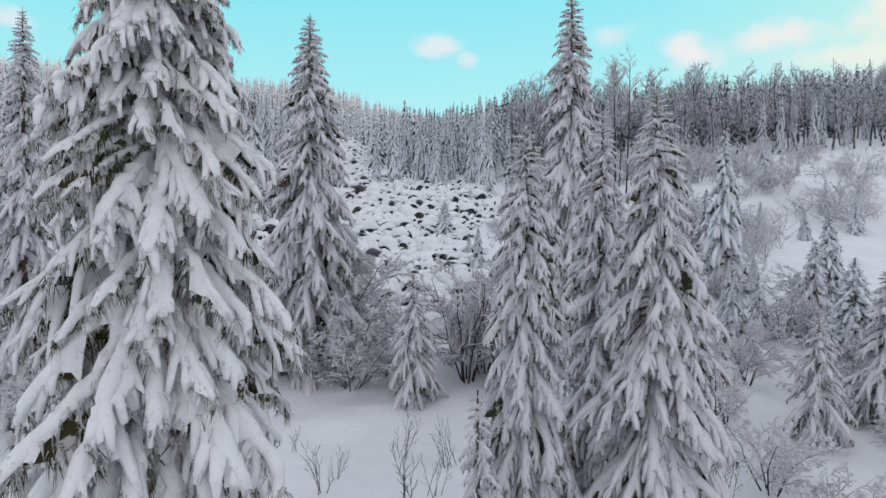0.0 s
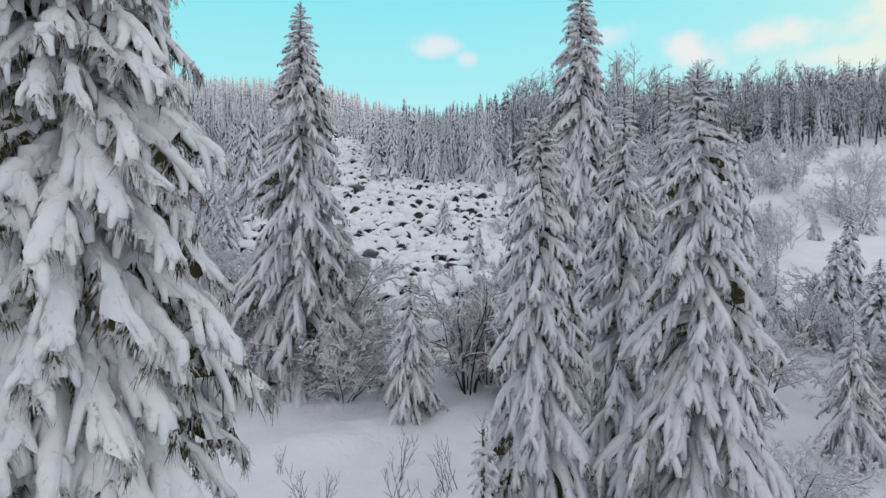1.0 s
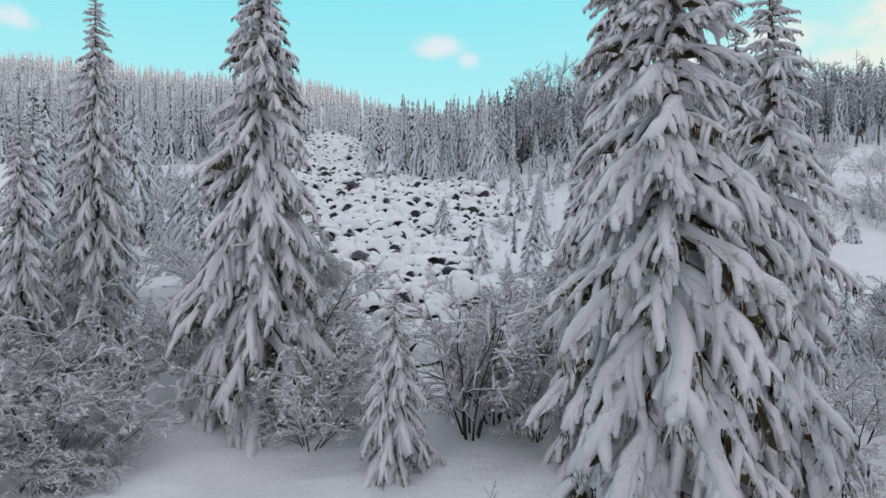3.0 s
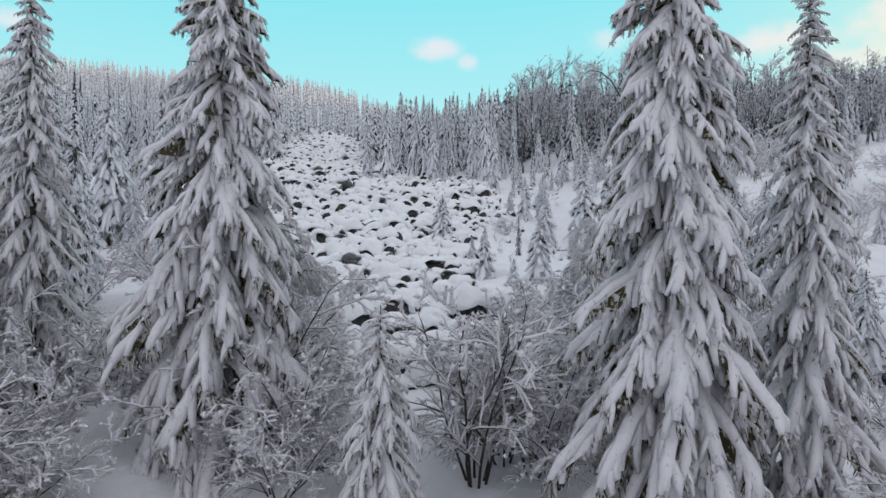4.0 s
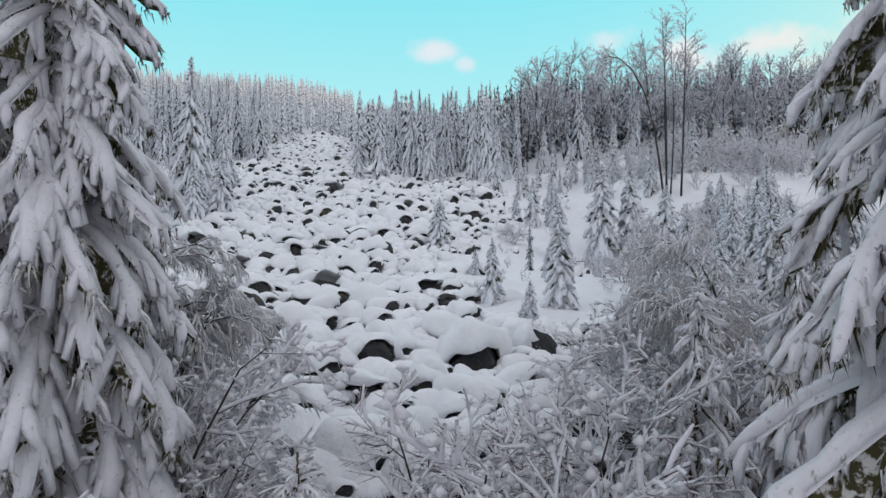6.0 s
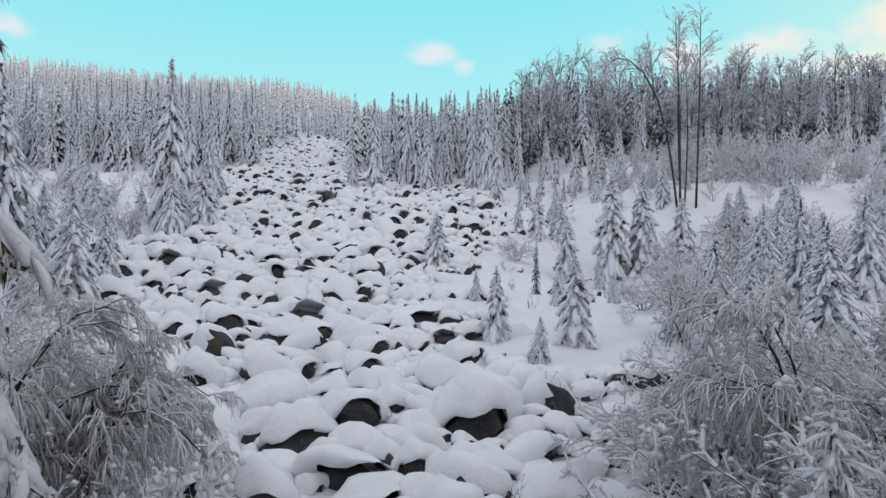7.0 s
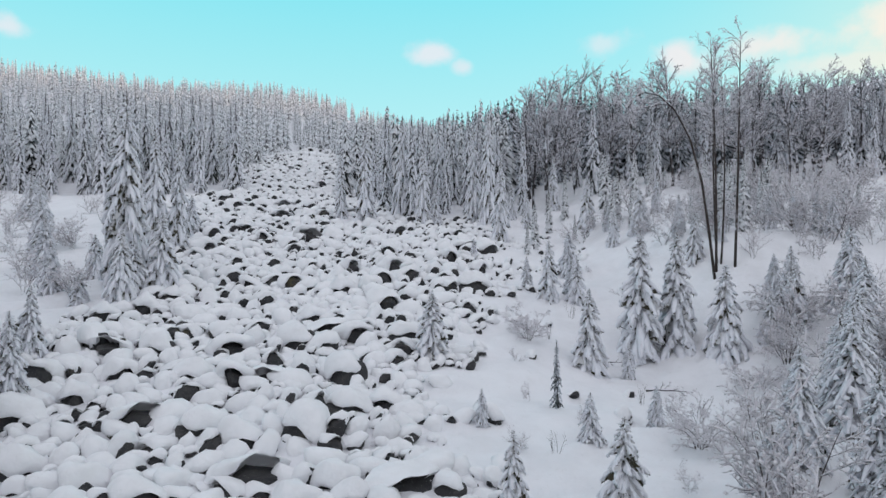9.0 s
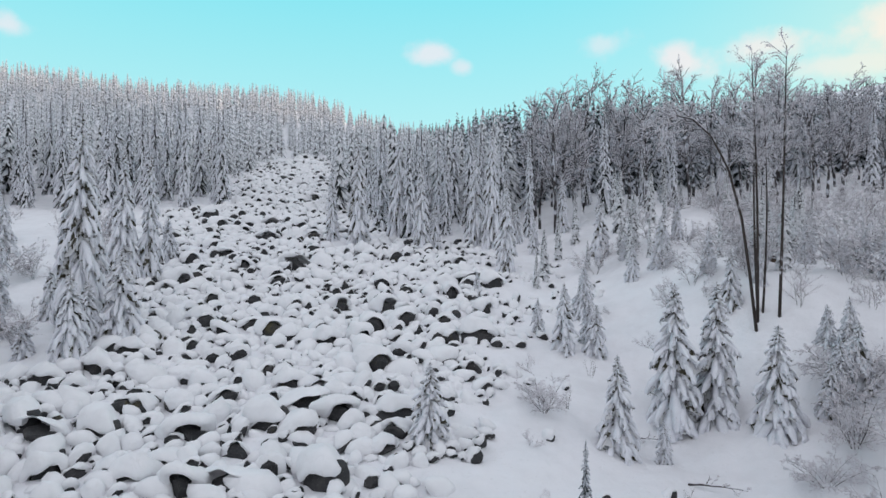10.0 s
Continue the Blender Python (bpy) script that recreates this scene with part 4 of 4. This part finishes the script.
def build_bushes():
    rng = np.random.default_rng(31)
    for kind, x, y, size, tall in (
            (1, -5.6, 28.9, 1.2, 0.9), (0, -4.2, 28.2, 1.1, 0.95), (1, -3.7, 26.6, 0.9, 0.9), (1, -3.9, 28.8, 1.15, 1.0), (0, -4.8, 30.3, 1.5, 1.15), (2, -5.6, 32.0, 1.1, 1.0), (4, -7.2, 33.4, 1.2, 1.0),
            (1, -2.6, 27.8, 0.85, 0.9), (5, 1.0, 26.8, 1.35, 1.0), (5, 1.7, 27.8, 1.25, 1.0), (5, 2.4, 27.2, 1.1, 0.95), (1, 2.9, 26.6, 0.9, 0.9), (1, 5.6, 33.4, 1.2, 1.0),
            (2, 6.4, 31.8, 1.4, 1.0), (1, 6.6, 35.0, 1.2, 0.9), (1, 7.4, 37.0, 1.2, 0.9), (5, 7.0, 38.4, 1.1, 0.9), (1, 8.6, 38.6, 1.2, 0.9), (1, 9.8, 34.6, 1.3, 1.0), (1, 11.4, 38.6, 1.3, 1.0), (1, -6.9, 30.6, 1.3, 0.9),
            (0, -10.4, 25.0, 1.1, 0.9), (1, -9.3, 26.0, 0.9, 0.8), (1, -11.6, 24.2, 0.8, 0.7), (4, -10.2, 23.6, 0.7, 0.6), (1, -8.9, 24.6, 0.7, 0.6), (1, -12.8, 23.0, 0.8, 0.7), (0, -9.6, 24.2, 0.7, 0.6), (1, -11.6, 25.4, 1.2, 0.9), (2, -12.4, 21.2, 1.1, 0.8),
            (1, -15.5, 23.5, 1.2, 1.0), (1, -16.5, 30.0, 1.4, 1.0), (0, -10.6, 28.6, 1.3, 1.0), (1, -15.0, 35.0, 1.4, 1.0), (1, -18.5, 33.0, 1.4, 1.0), (1, -10.5, 33.0, 1.2, 0.9), (1, -13.5, 26.5, 1.3, 1.0), (1, -7.4, 34.6, 0.9, 0.8), (0, -7.6, 36.4, 1.1, 0.8), (4, -9.4, 38.2, 1.2, 0.9),
            (1, -11.5, 41.0, 1.2, 0.9), (1, -13.6, 44.2, 1.2, 0.9), (5, 9.8, 47.8, 1.15, 1.05), (1, 5.6, 68.3, 0.7, 0.9), (1, 10.2, 54.6, 0.75, 0.8), (1, 13.4, 54.0, 0.7, 0.8), (0, 15.8, 58.5, 0.8, 0.8), (1, 16.4, 63.0, 0.7, 0.8), (2, 13.4, 45.6, 0.9, 0.9), (5, 19.2, 65.5, 0.9, 0.9), (1, 21.4, 69.5, 0.9, 0.9), (1, 7.6, 40.2, 1.0, 0.8)):
        weep = kind in (3, 4)
        turn = rng.uniform(-0.6, 0.6) + (math.pi if weep and x > 0 else 0) if weep else rng.uniform(0, 6.28)
        set_bush(BUSHES, kind, x, y, size, turn, WEEP if weep else DARK if kind == 5 else RIME, "frosted bushes", tall, "birch_bush" if weep else "bush")
    # the thicket that fills the slope to the east
    for count, y0, y1, wide, big in ((20, 15, 40, 4, 0), (14, 36, 64, 5, 22), (66, 60, 113, 8, 33), (60, 62, 118, 10, 8)):
        for i in range(count):
            y = y0 + (y1 - y0) * rng.random() ** 0.8
            x0 = float(np.interp(y, (15, 36, 42, 50, 62, 75, 90, 112), (8, 10, 13, 15.5, 19, 21, 17, 13))) + (14 if big == 8 else 0)
            x1 = max(0.69 * (y - big) + wide, x0 + 4)
            near = y < 40
            set_bush(BUSHES if near else LIGHT_BUSHES, (0, 1, 5, 2)[int(rng.integers(4))] if near else int(rng.integers(5)), rng.uniform(x0, x1), y, rng.uniform(0.6, 1.0) if near else rng.uniform(0.7, 1.4), rng.uniform(0, 6.28), RIME,
                     "frosted bushes", rng.uniform(0.75, 1.1))
    for i in range(14):
        set_bush(LIGHT_BUSHES, int(rng.integers(5)), rng.uniform(14, 34), rng.uniform(76, 100), rng.uniform(0.5, 1.2), rng.uniform(0, 6.28), RIME, "frosted bushes", rng.uniform(0.7, 1.0))
    for i in range(35):
        y = rng.uniform(44, 122)
        x = np.interp(y, EDGE_Y, EDGE_L) - 1.5 - rng.uniform(0, 1) ** 1.2 * (4 + 0.30 * (y - 30))
        set_bush(BUSHES if y < 30 and x < 14 else LIGHT_BUSHES, int(rng.integers(3)), x, y, rng.uniform(0.5, 1.1), rng.uniform(0, 6.28), RIME, "frosted bushes", rng.uniform(0.8, 1.1))
    for i in range(16):
        y = rng.uniform(76, 121)
        set_bush(LIGHT_BUSHES, int(rng.integers(3)), -24 - (y - 76) * 0.2 - rng.uniform(0, 1) * (0.5 * (y - 40)), y, rng.uniform(0.6, 1.2), rng.uniform(0, 6.28), RIME, "frosted bushes", rng.uniform(0.8, 1.1))
    for kind, x, y, size, turn in ((0, -7.4, 33.0, 1.0, 0.15), (1, -6.2, 34.4, 0.95, -0.2), (0, 7.6, 35.2, 0.95, math.pi + 0.1), (1, -9.0, 36.5, 0.8, 0.4)):
        set_bush(ARCHES, kind, x, y, size, turn, WEEP, "frosted bushes", 1.0, "birch_bush")
    for i in range(20):
        y = rng.uniform(41, 84)
        x = float(np.interp(y, EDGE_Y, EDGE_R)) + rng.uniform(1.5, 14)
        set_bush(LIGHT_BUSHES, int(rng.integers(4)), x, y, rng.uniform(0.14, 0.34), rng.uniform(0, 6.28), "low frosted shrub poking out of deep snow", "frosted bushes", rng.uniform(0.7, 1.2))
    sprig = "thin leafless sprig standing out of clean snow"
    for x, y, size in ((-3.3, 17.8, 1.3), (-0.8, 16.6, 1.7), (-0.2, 17.6, 1.2), (-2.9, 18.6, 0.9), (-1.1, 20.2, 1.3), (-4.6, 20.6, 0.8), (0.3, 19.4, 1.6), (1.4, 21.0, 1.4),
                       (-6.2, 17.2, 0.9), (2.3, 18.2, 1.3), (7.2, 17.0, 1.3), (8.4, 19.4, 1.5), (7.8, 46.0, 1.0), (8.8, 47.4, 1.2), (6.3, 43.8, 1.0), (11.6, 58.0, 1.2),
                       (10.0, 61.0, 0.9), (4.6, 53.6, 0.9), (7.0, 69.5, 1.0), (9.2, 74.0, 1.0), (3.7, 42.0, 1.3), (1.9, 36.0, 1.2)):
        set_bush(SPRIGS, int(rng.integers(3)), x, y, size, rng.uniform(0, 6.28), sprig, "sprigs in the snow", 1.0, "sprig")


build_bushes()


def bare_tree(x, y, line, girth, seed, label, top=0.5, twig=22):
    rng = np.random.default_rng(seed)
    kind = twiggy(rng, [(np.array(line, float), girth)], ((twig, 0.15, 0.8, 0.10, 0.35, top), (6, 0.5, 0.7, 0.2, 0.5, 0.15), (7, 0.5, 0.7, 0.3, 0.8, 0.1)),
                               M_STEM, M_TWIG, 0.05, 0.25, 7, False, 0.02, 0.15)
    ob = thing("bare_tree", (x, y, float(ground(x, y)) - 0.1), 0, 1, label, "tree", "tall bare trees on the bank")
    branch_parts(ob, kind, "trunk")


def build_bare_trees():
    tall = "tall slim leafless tree with a dark trunk and frosted top"
    z = np.linspace(0, 1, 10)
    for x, y, h, lean, bow, g, seed in ((19.3, 74.8, 16.0, -0.3, 0.2, 0.10, 1), (19.6, 75.4, 15.2, 0.0, -0.15, 0.085, 2), (20.5, 74.6, 16.2, 0.5, 0.1, 0.10, 3), (19.8, 75.2, 13.4, 0.1, 0.3, 0.075, 4)):
        bare_tree(x, y, np.stack([lean * z + bow * np.sin(z * 3.1), 0.3 * np.sin(z * 2), h * z], -1), g, seed, tall, 0.55)
    arch = [(0, 0, 0), (-0.4, 0, 3.3), (-0.9, 0, 6.7), (-1.7, 0, 9.6), (-2.7, 0, 11.5), (-3.8, 0, 12.5), (-4.8, 0, 12.7), (-5.5, 0, 12.3), (-5.9, 0, 11.6)]
    bare_tree(19.0, 74.3, arch, 0.10, 9, "leafless tree bent over in an arch by its load of snow", 0.5, 18)


build_bare_trees()


# ---- forest ----
def beech_kind(seed):
    rng = np.random.default_rng(seed)
    trunk = wander(rng, (0, 0, -0.3), (rng.normal(0, 0.05), rng.normal(0, 0.05), 1), 10.0, 8, 0.05)
    return twiggy(rng, [(trunk, 0.17)], ((17, 0.34, 0.72, 0.03, 0.4, 0.28), (8, 0.5, 0.8, 0.12, 0.5, 0.15), (6, 0.55, 0.8, 0.24, 1.4, 0.1)), M_BEECH_BARK, M_BEECH, 0.09, 0.03, 5, False, 0.030, 0.12)


BEECH = [beech_kind(800 + i) for i in range(5)]


def in_forest(x, y):
    left = x < np.interp(y, (120, 138, 160, 186, 205, 212), (-26, -32.5, -38, -38.5, -34, -29)) - 0.5 and y > 132 + 0.03 * abs(x + 45)
    middle = x > np.interp(y, (109, 117, 127, 138, 160, 186, 205, 212), (-6, -8, -13.5, -15, -17.5, -23.5, -28, -40)) and x < 10 and y > 109
    right = x >= 10 and y > 109 + 0.30 * (x - 10)
    return left or middle or right or y > 210


def light_spruce(seed, close=True):
    """A spruce of the far woods: ragged tiers of pointed boughs, white above and dark below."""
    rng = np.random.default_rng(seed)
    snow, green = Build(), Build()
    tiers = 20 if close else 11
    for k in range(tiers):
        u = (k + 0.4) / tiers
        r = (1.35 + 0.22 * (seed % 3)) * (1 - u) ** 0.75 + 0.10
        n = (8 if close else 6) if u < 0.7 else 5
        a = (np.arange(n) + rng.uniform(-0.35, 0.35, n)) * 6.283 / n + k * 1.7
        out = r * rng.uniform(0.55, 1.2, n)
        z = 10 * (0.06 + 0.92 * u) + rng.uniform(-0.4, 0.4, n)
        way = np.stack([np.cos(a), np.sin(a), 0 * a], -1)
        up = np.array((0, 0, 1.0))
        tip = way * out[:, None] + up * (z - 0.62 * out)[:, None]
        root = way * (0.10 * out)[:, None] + up * (z + 0.25)[:, None]
        # every other low tier is dark and snowless, for the deep forest shade
        if u < 0.3 and k % 2:
            green.spikes(up * (z[:, None] + 0.3), way * (0.8 * out[:, None]) + up * (z - 0.9 * out)[:, None], 0.05 * r)
            continue
        snow.hands(root, tip, (0.20 if close else 0.27) * (0.35 + 0.65 * r), 0.55)
        if close:
            turn = np.stack([-np.sin(a), np.cos(a), 0 * a], -1) * rng.choice((-1, 1), n)[:, None]
            snow.hands(0.5 * (root + tip), tip - way * (0.1 * out)[:, None] + turn * (0.28 * out)[:, None] - up * (0.22 * out)[:, None], 0.13 * (0.4 + 0.6 * r), 0.5)
        # dark spikes are thinner on the farthest spruces, to pale them like haze
        green.spikes(up * (z[::2, None] + 0.3), (1.0 if close else 0.6) * way[::2] * (0.7 * out[::2, None]) + up * (z[::2] - 1.1 * out[::2])[:, None], (0.13 if close else 0.06) * r)
    return green.arrays(), snow.arrays()


def build_forest():
    rng = np.random.default_rng(41)
    plan = []
    spots = np.zeros((0, 2))
    for _ in range(22000):
        y = 108 + 262 * rng.random()
        x = rng.uniform(-1, 1) * (0.78 * y)
        if not in_forest(x, y) or x > 30 and y > 290:
            continue
        gap = 2.8 + 0.014 * (y - 100) if x > 8 or y < 150 else 2.3 + 0.008 * (y - 100)
        if len(plan) and (((spots - (x, y)) ** 2).sum(1) < gap * gap).any():
            continue
        plan.append((x, y))
        spots = np.vstack([spots, (x, y)])
    front = [p for p in plan if p[1] < (147 if p[0] < -14 else 124 + 0.4 * max(p[0] - 10, 0))]
    front = sorted(front, key=lambda p: p[1] - 0.4 * max(p[0] - 10, 0) - (20 if p[0] < -14 else 0))[:215]
    near = set(front)
    banks = [light_spruce(900 + i) for i in range(6)], [light_spruce(920 + i, False) for i in range(6)]
    woods = {"left": (Build(), Build()), "right": (Build(), Build())}
    for x, y in plan:
        z = float(ground(x, y)) - 0.3
        if (x, y) in near:
            if x > 8 and rng.random() < 0.75:
                h = rng.uniform(12.5, 17.5)
                kind = BEECH[int(rng.integers(5))]
                ob = thing("beech_tree", (x, y, z), rng.uniform(0, 6.28), 1, "tall leafless tree white with rime at the forest edge", "tree", "trees of the forest edge")
                ob.scale = (h / 10 * 0.9, h / 10 * 0.9, h / 10)
                branch_parts(ob, kind, "trunk")
            else:
                set_spruce(EDGE, x, y, rng.uniform(10, 14.5) * (0.9 if x > -20 else 1.15), rng, "slender snow-covered spruce at the forest edge", "trees of the forest edge", rng.uniform(0.75, 1.0))
        else:
            g, w = banks[y > 175][int(rng.integers(6))]
            h = rng.uniform(0.8, 1.5) if x > 8 or y < 150 else rng.uniform(0.6, 1.1)
            wide = h * rng.uniform(0.95, 1.4)
            m = Matrix.LocRotScale((x, y, z), Euler((0, 0, rng.uniform(0, 6.28))), (wide, wide, h))
            green, snow = woods["right" if x > 14 - 0.1 * (y - 110) else "left"]
            green.take(g, m)
            snow.take(w, m)
    for side, x, label, needle, white in (("left", -40, "dense snow-covered spruce forest rising to the ridge", M_FAR_NEEDLE, M_FAR_SNOW),
                                          ("right", 70, "darker spruce forest with thin snow on the far slope", M_DARK_NEEDLE, M_DARK_SNOW)):
        wood = thing("forest", (x, 200, float(ground(x, 200))), label=label, category="forest", kind="stuff")
        for name, b, mat in (("crowns", woods[side][0], needle), ("snow", woods[side][1], white)):
            ob = part(name, b.mesh(name, mat, False), wood)
            ob.matrix_parent_inverse = wood.matrix_world.inverted()
            ob["kind"] = "stuff"


build_forest()


def young_growth():
    rng = np.random.default_rng(51)
    label = "small young spruce loaded with snow on the slope"
    for i in range(36):
        y = rng.uniform(20, 112)
        x = max(9.5, 10 + 0.10 * max(y - 40, 0)) + abs(rng.normal(0, 1)) * (5 + 0.12 * y) + (3 if y < 75 else -3)
        set_spruce(YOUNG if y < 90 else FAR, x, y, rng.uniform(2.0, 6.0), rng, label, "young spruces on the slope", rng.uniform(1.1, 1.5))
    for i in range(22):
        y = rng.uniform(17, 62)
        x = float(np.interp(y, (15, 36, 50, 62), (9.5, 12, 16, 20))) + rng.uniform(0, 14)
        set_spruce(YOUNG, x, y, rng.uniform(1.6, 4.2), rng, label, "young spruces on the slope", rng.uniform(1.0, 1.3))
    for i in range(14):
        set_spruce(YOUNG, rng.uniform(17, 34), rng.uniform(76, 98), rng.uniform(1.5, 4.0), rng, label, "young spruces on the slope", rng.uniform(1.0, 1.3))
    for i in range(30):
        y = rng.uniform(78, 120)
        x = rng.uniform(15, 14 + 0.62 * (y - 40))
        set_spruce(FAR, x, y, rng.uniform(2.5, 6.5), rng, label, "young spruces on the slope", rng.uniform(1.0, 1.4))
    for x, y, h in ((9.5, 93, 4.6), (6.5, 98, 3.2), (8.4, 90, 3.0), (12.0, 100, 5.0), (11, 84, 3.6), (7.0, 80, 2.4), (10.2, 79, 3.0), (14.5, 104, 5.4), (5.0, 105, 3.4), (3.4, 88, 2.0),
                    (6.4, 37.6, 4.9), (10.8, 36.4, 5.2), (9.4, 40.5, 4.6), (12.4, 43.0, 5.4), (14.6, 47.0, 5.0), (12.8, 52.5, 4.4), (16.5, 55.5, 5.2), (19.5, 60.0, 5.0), (22.5, 64.0, 5.5), (25.5, 70.0, 5.5), (22.6, 57.0, 5.5), (27.0, 62.0, 6.0), (6.1, 54.8, 2.0), (3.9, 46.2, 1.8), (2.1, 56.5, 1.6), (9.5, 57.5, 1.8), (10.9, 66.5, 2.2), (9.8, 48.5, 3.1), (11.5, 46.2, 3.6), (14.2, 50.5, 4.2), (17.6, 58.0, 4.6)):
        set_spruce(YOUNG if y < 90 else FAR, x, y, h, rng, label, "young spruces on the slope", 1.35)
    for x, y, h in ((-17.5, 54.2, 6.2), (-17.6, 57.5, 4.4), (-20.5, 55.0, 3.6), (-23.0, 60.0, 4.5), (-26.0, 66.0, 5.0), (-28.0, 78, 4.0), (-32, 84, 5.0), (-36, 90, 5.5), (-30, 95, 4.0), (-42, 100, 6.0),
                    (-26, 100, 4.5), (-48, 108, 6.0), (-36, 110, 5.0)):
        set_spruce(YOUNG, x, y, h, rng, label, "young spruces on the slope", 1.3)


young_growth()


# ---- small wood on the slope ----
def stump(x, y, r, h, seed):
    rng = np.random.default_rng(seed)
    b, c = Build(), Build()
    z = np.array((-0.2, 0.0, 0.25, 0.7, 1.0)) * h
    b.tube(np.stack([0.03 * np.sin(z * 5), 0 * z, z], -1), r * np.array((1.5, 1.3, 1.05, 1.0, 0.98)), 9)
    c.tube([(0, 0, h - 0.02), (0.01, 0, h + 0.06), (0.02, 0.01, h + 0.14), (0.02, 0.01, h + 0.17)], np.array((1.08, 1.12, 0.9, 0.3)) * r, 9)
    ob = thing("tree_stump", (x, y, float(ground(x, y))), rng.uniform(0, 6), 1, "dark cut stump with a small cap of snow", "stump", "stumps on the slope")
    part("stump", b.mesh("stump", M_BARK), ob)
    part("snow_cap", c.mesh("snow_cap", M_CAP), ob)


def fallen_branch(x, y, turn, length, seed):
    rng = np.random.default_rng(seed)
    line = wander(rng, (-length / 2, 0, 0.12), (1, 0, 0.06), length, 7, 0.06, 0.02)
    kind = twiggy(rng, [(line, 0.055)], ((7, 0.22, 0.9, 0.0, 0.5, 0.2), (4, 0.5, 0.7, 0.05, 0.6, 0.2)), M_STEM, M_STEM, 0.06, 0.5, 6)
    ob = thing("fallen_branch", (x, y, float(ground(x, y))), turn, 1, "dark dead branch lying half buried in snow", "branch", "dead wood on the slope")
    branch_parts(ob, kind, "stem")


for place_of in ((29.0, 91.0, 0.28, 0.9, 1), (31.5, 88.0, 0.3, 0.7, 2), (26.0, 86.0, 0.25, 0.6, 3)):
    stump(*place_of)
for place_of in ((12.2, 63.6, -0.5, 2.4, 4), (10.6, 68.5, -0.2, 2.0, 5), (8.6, 57.6, 1.1, 1.6, 6)):
    fallen_branch(*place_of)
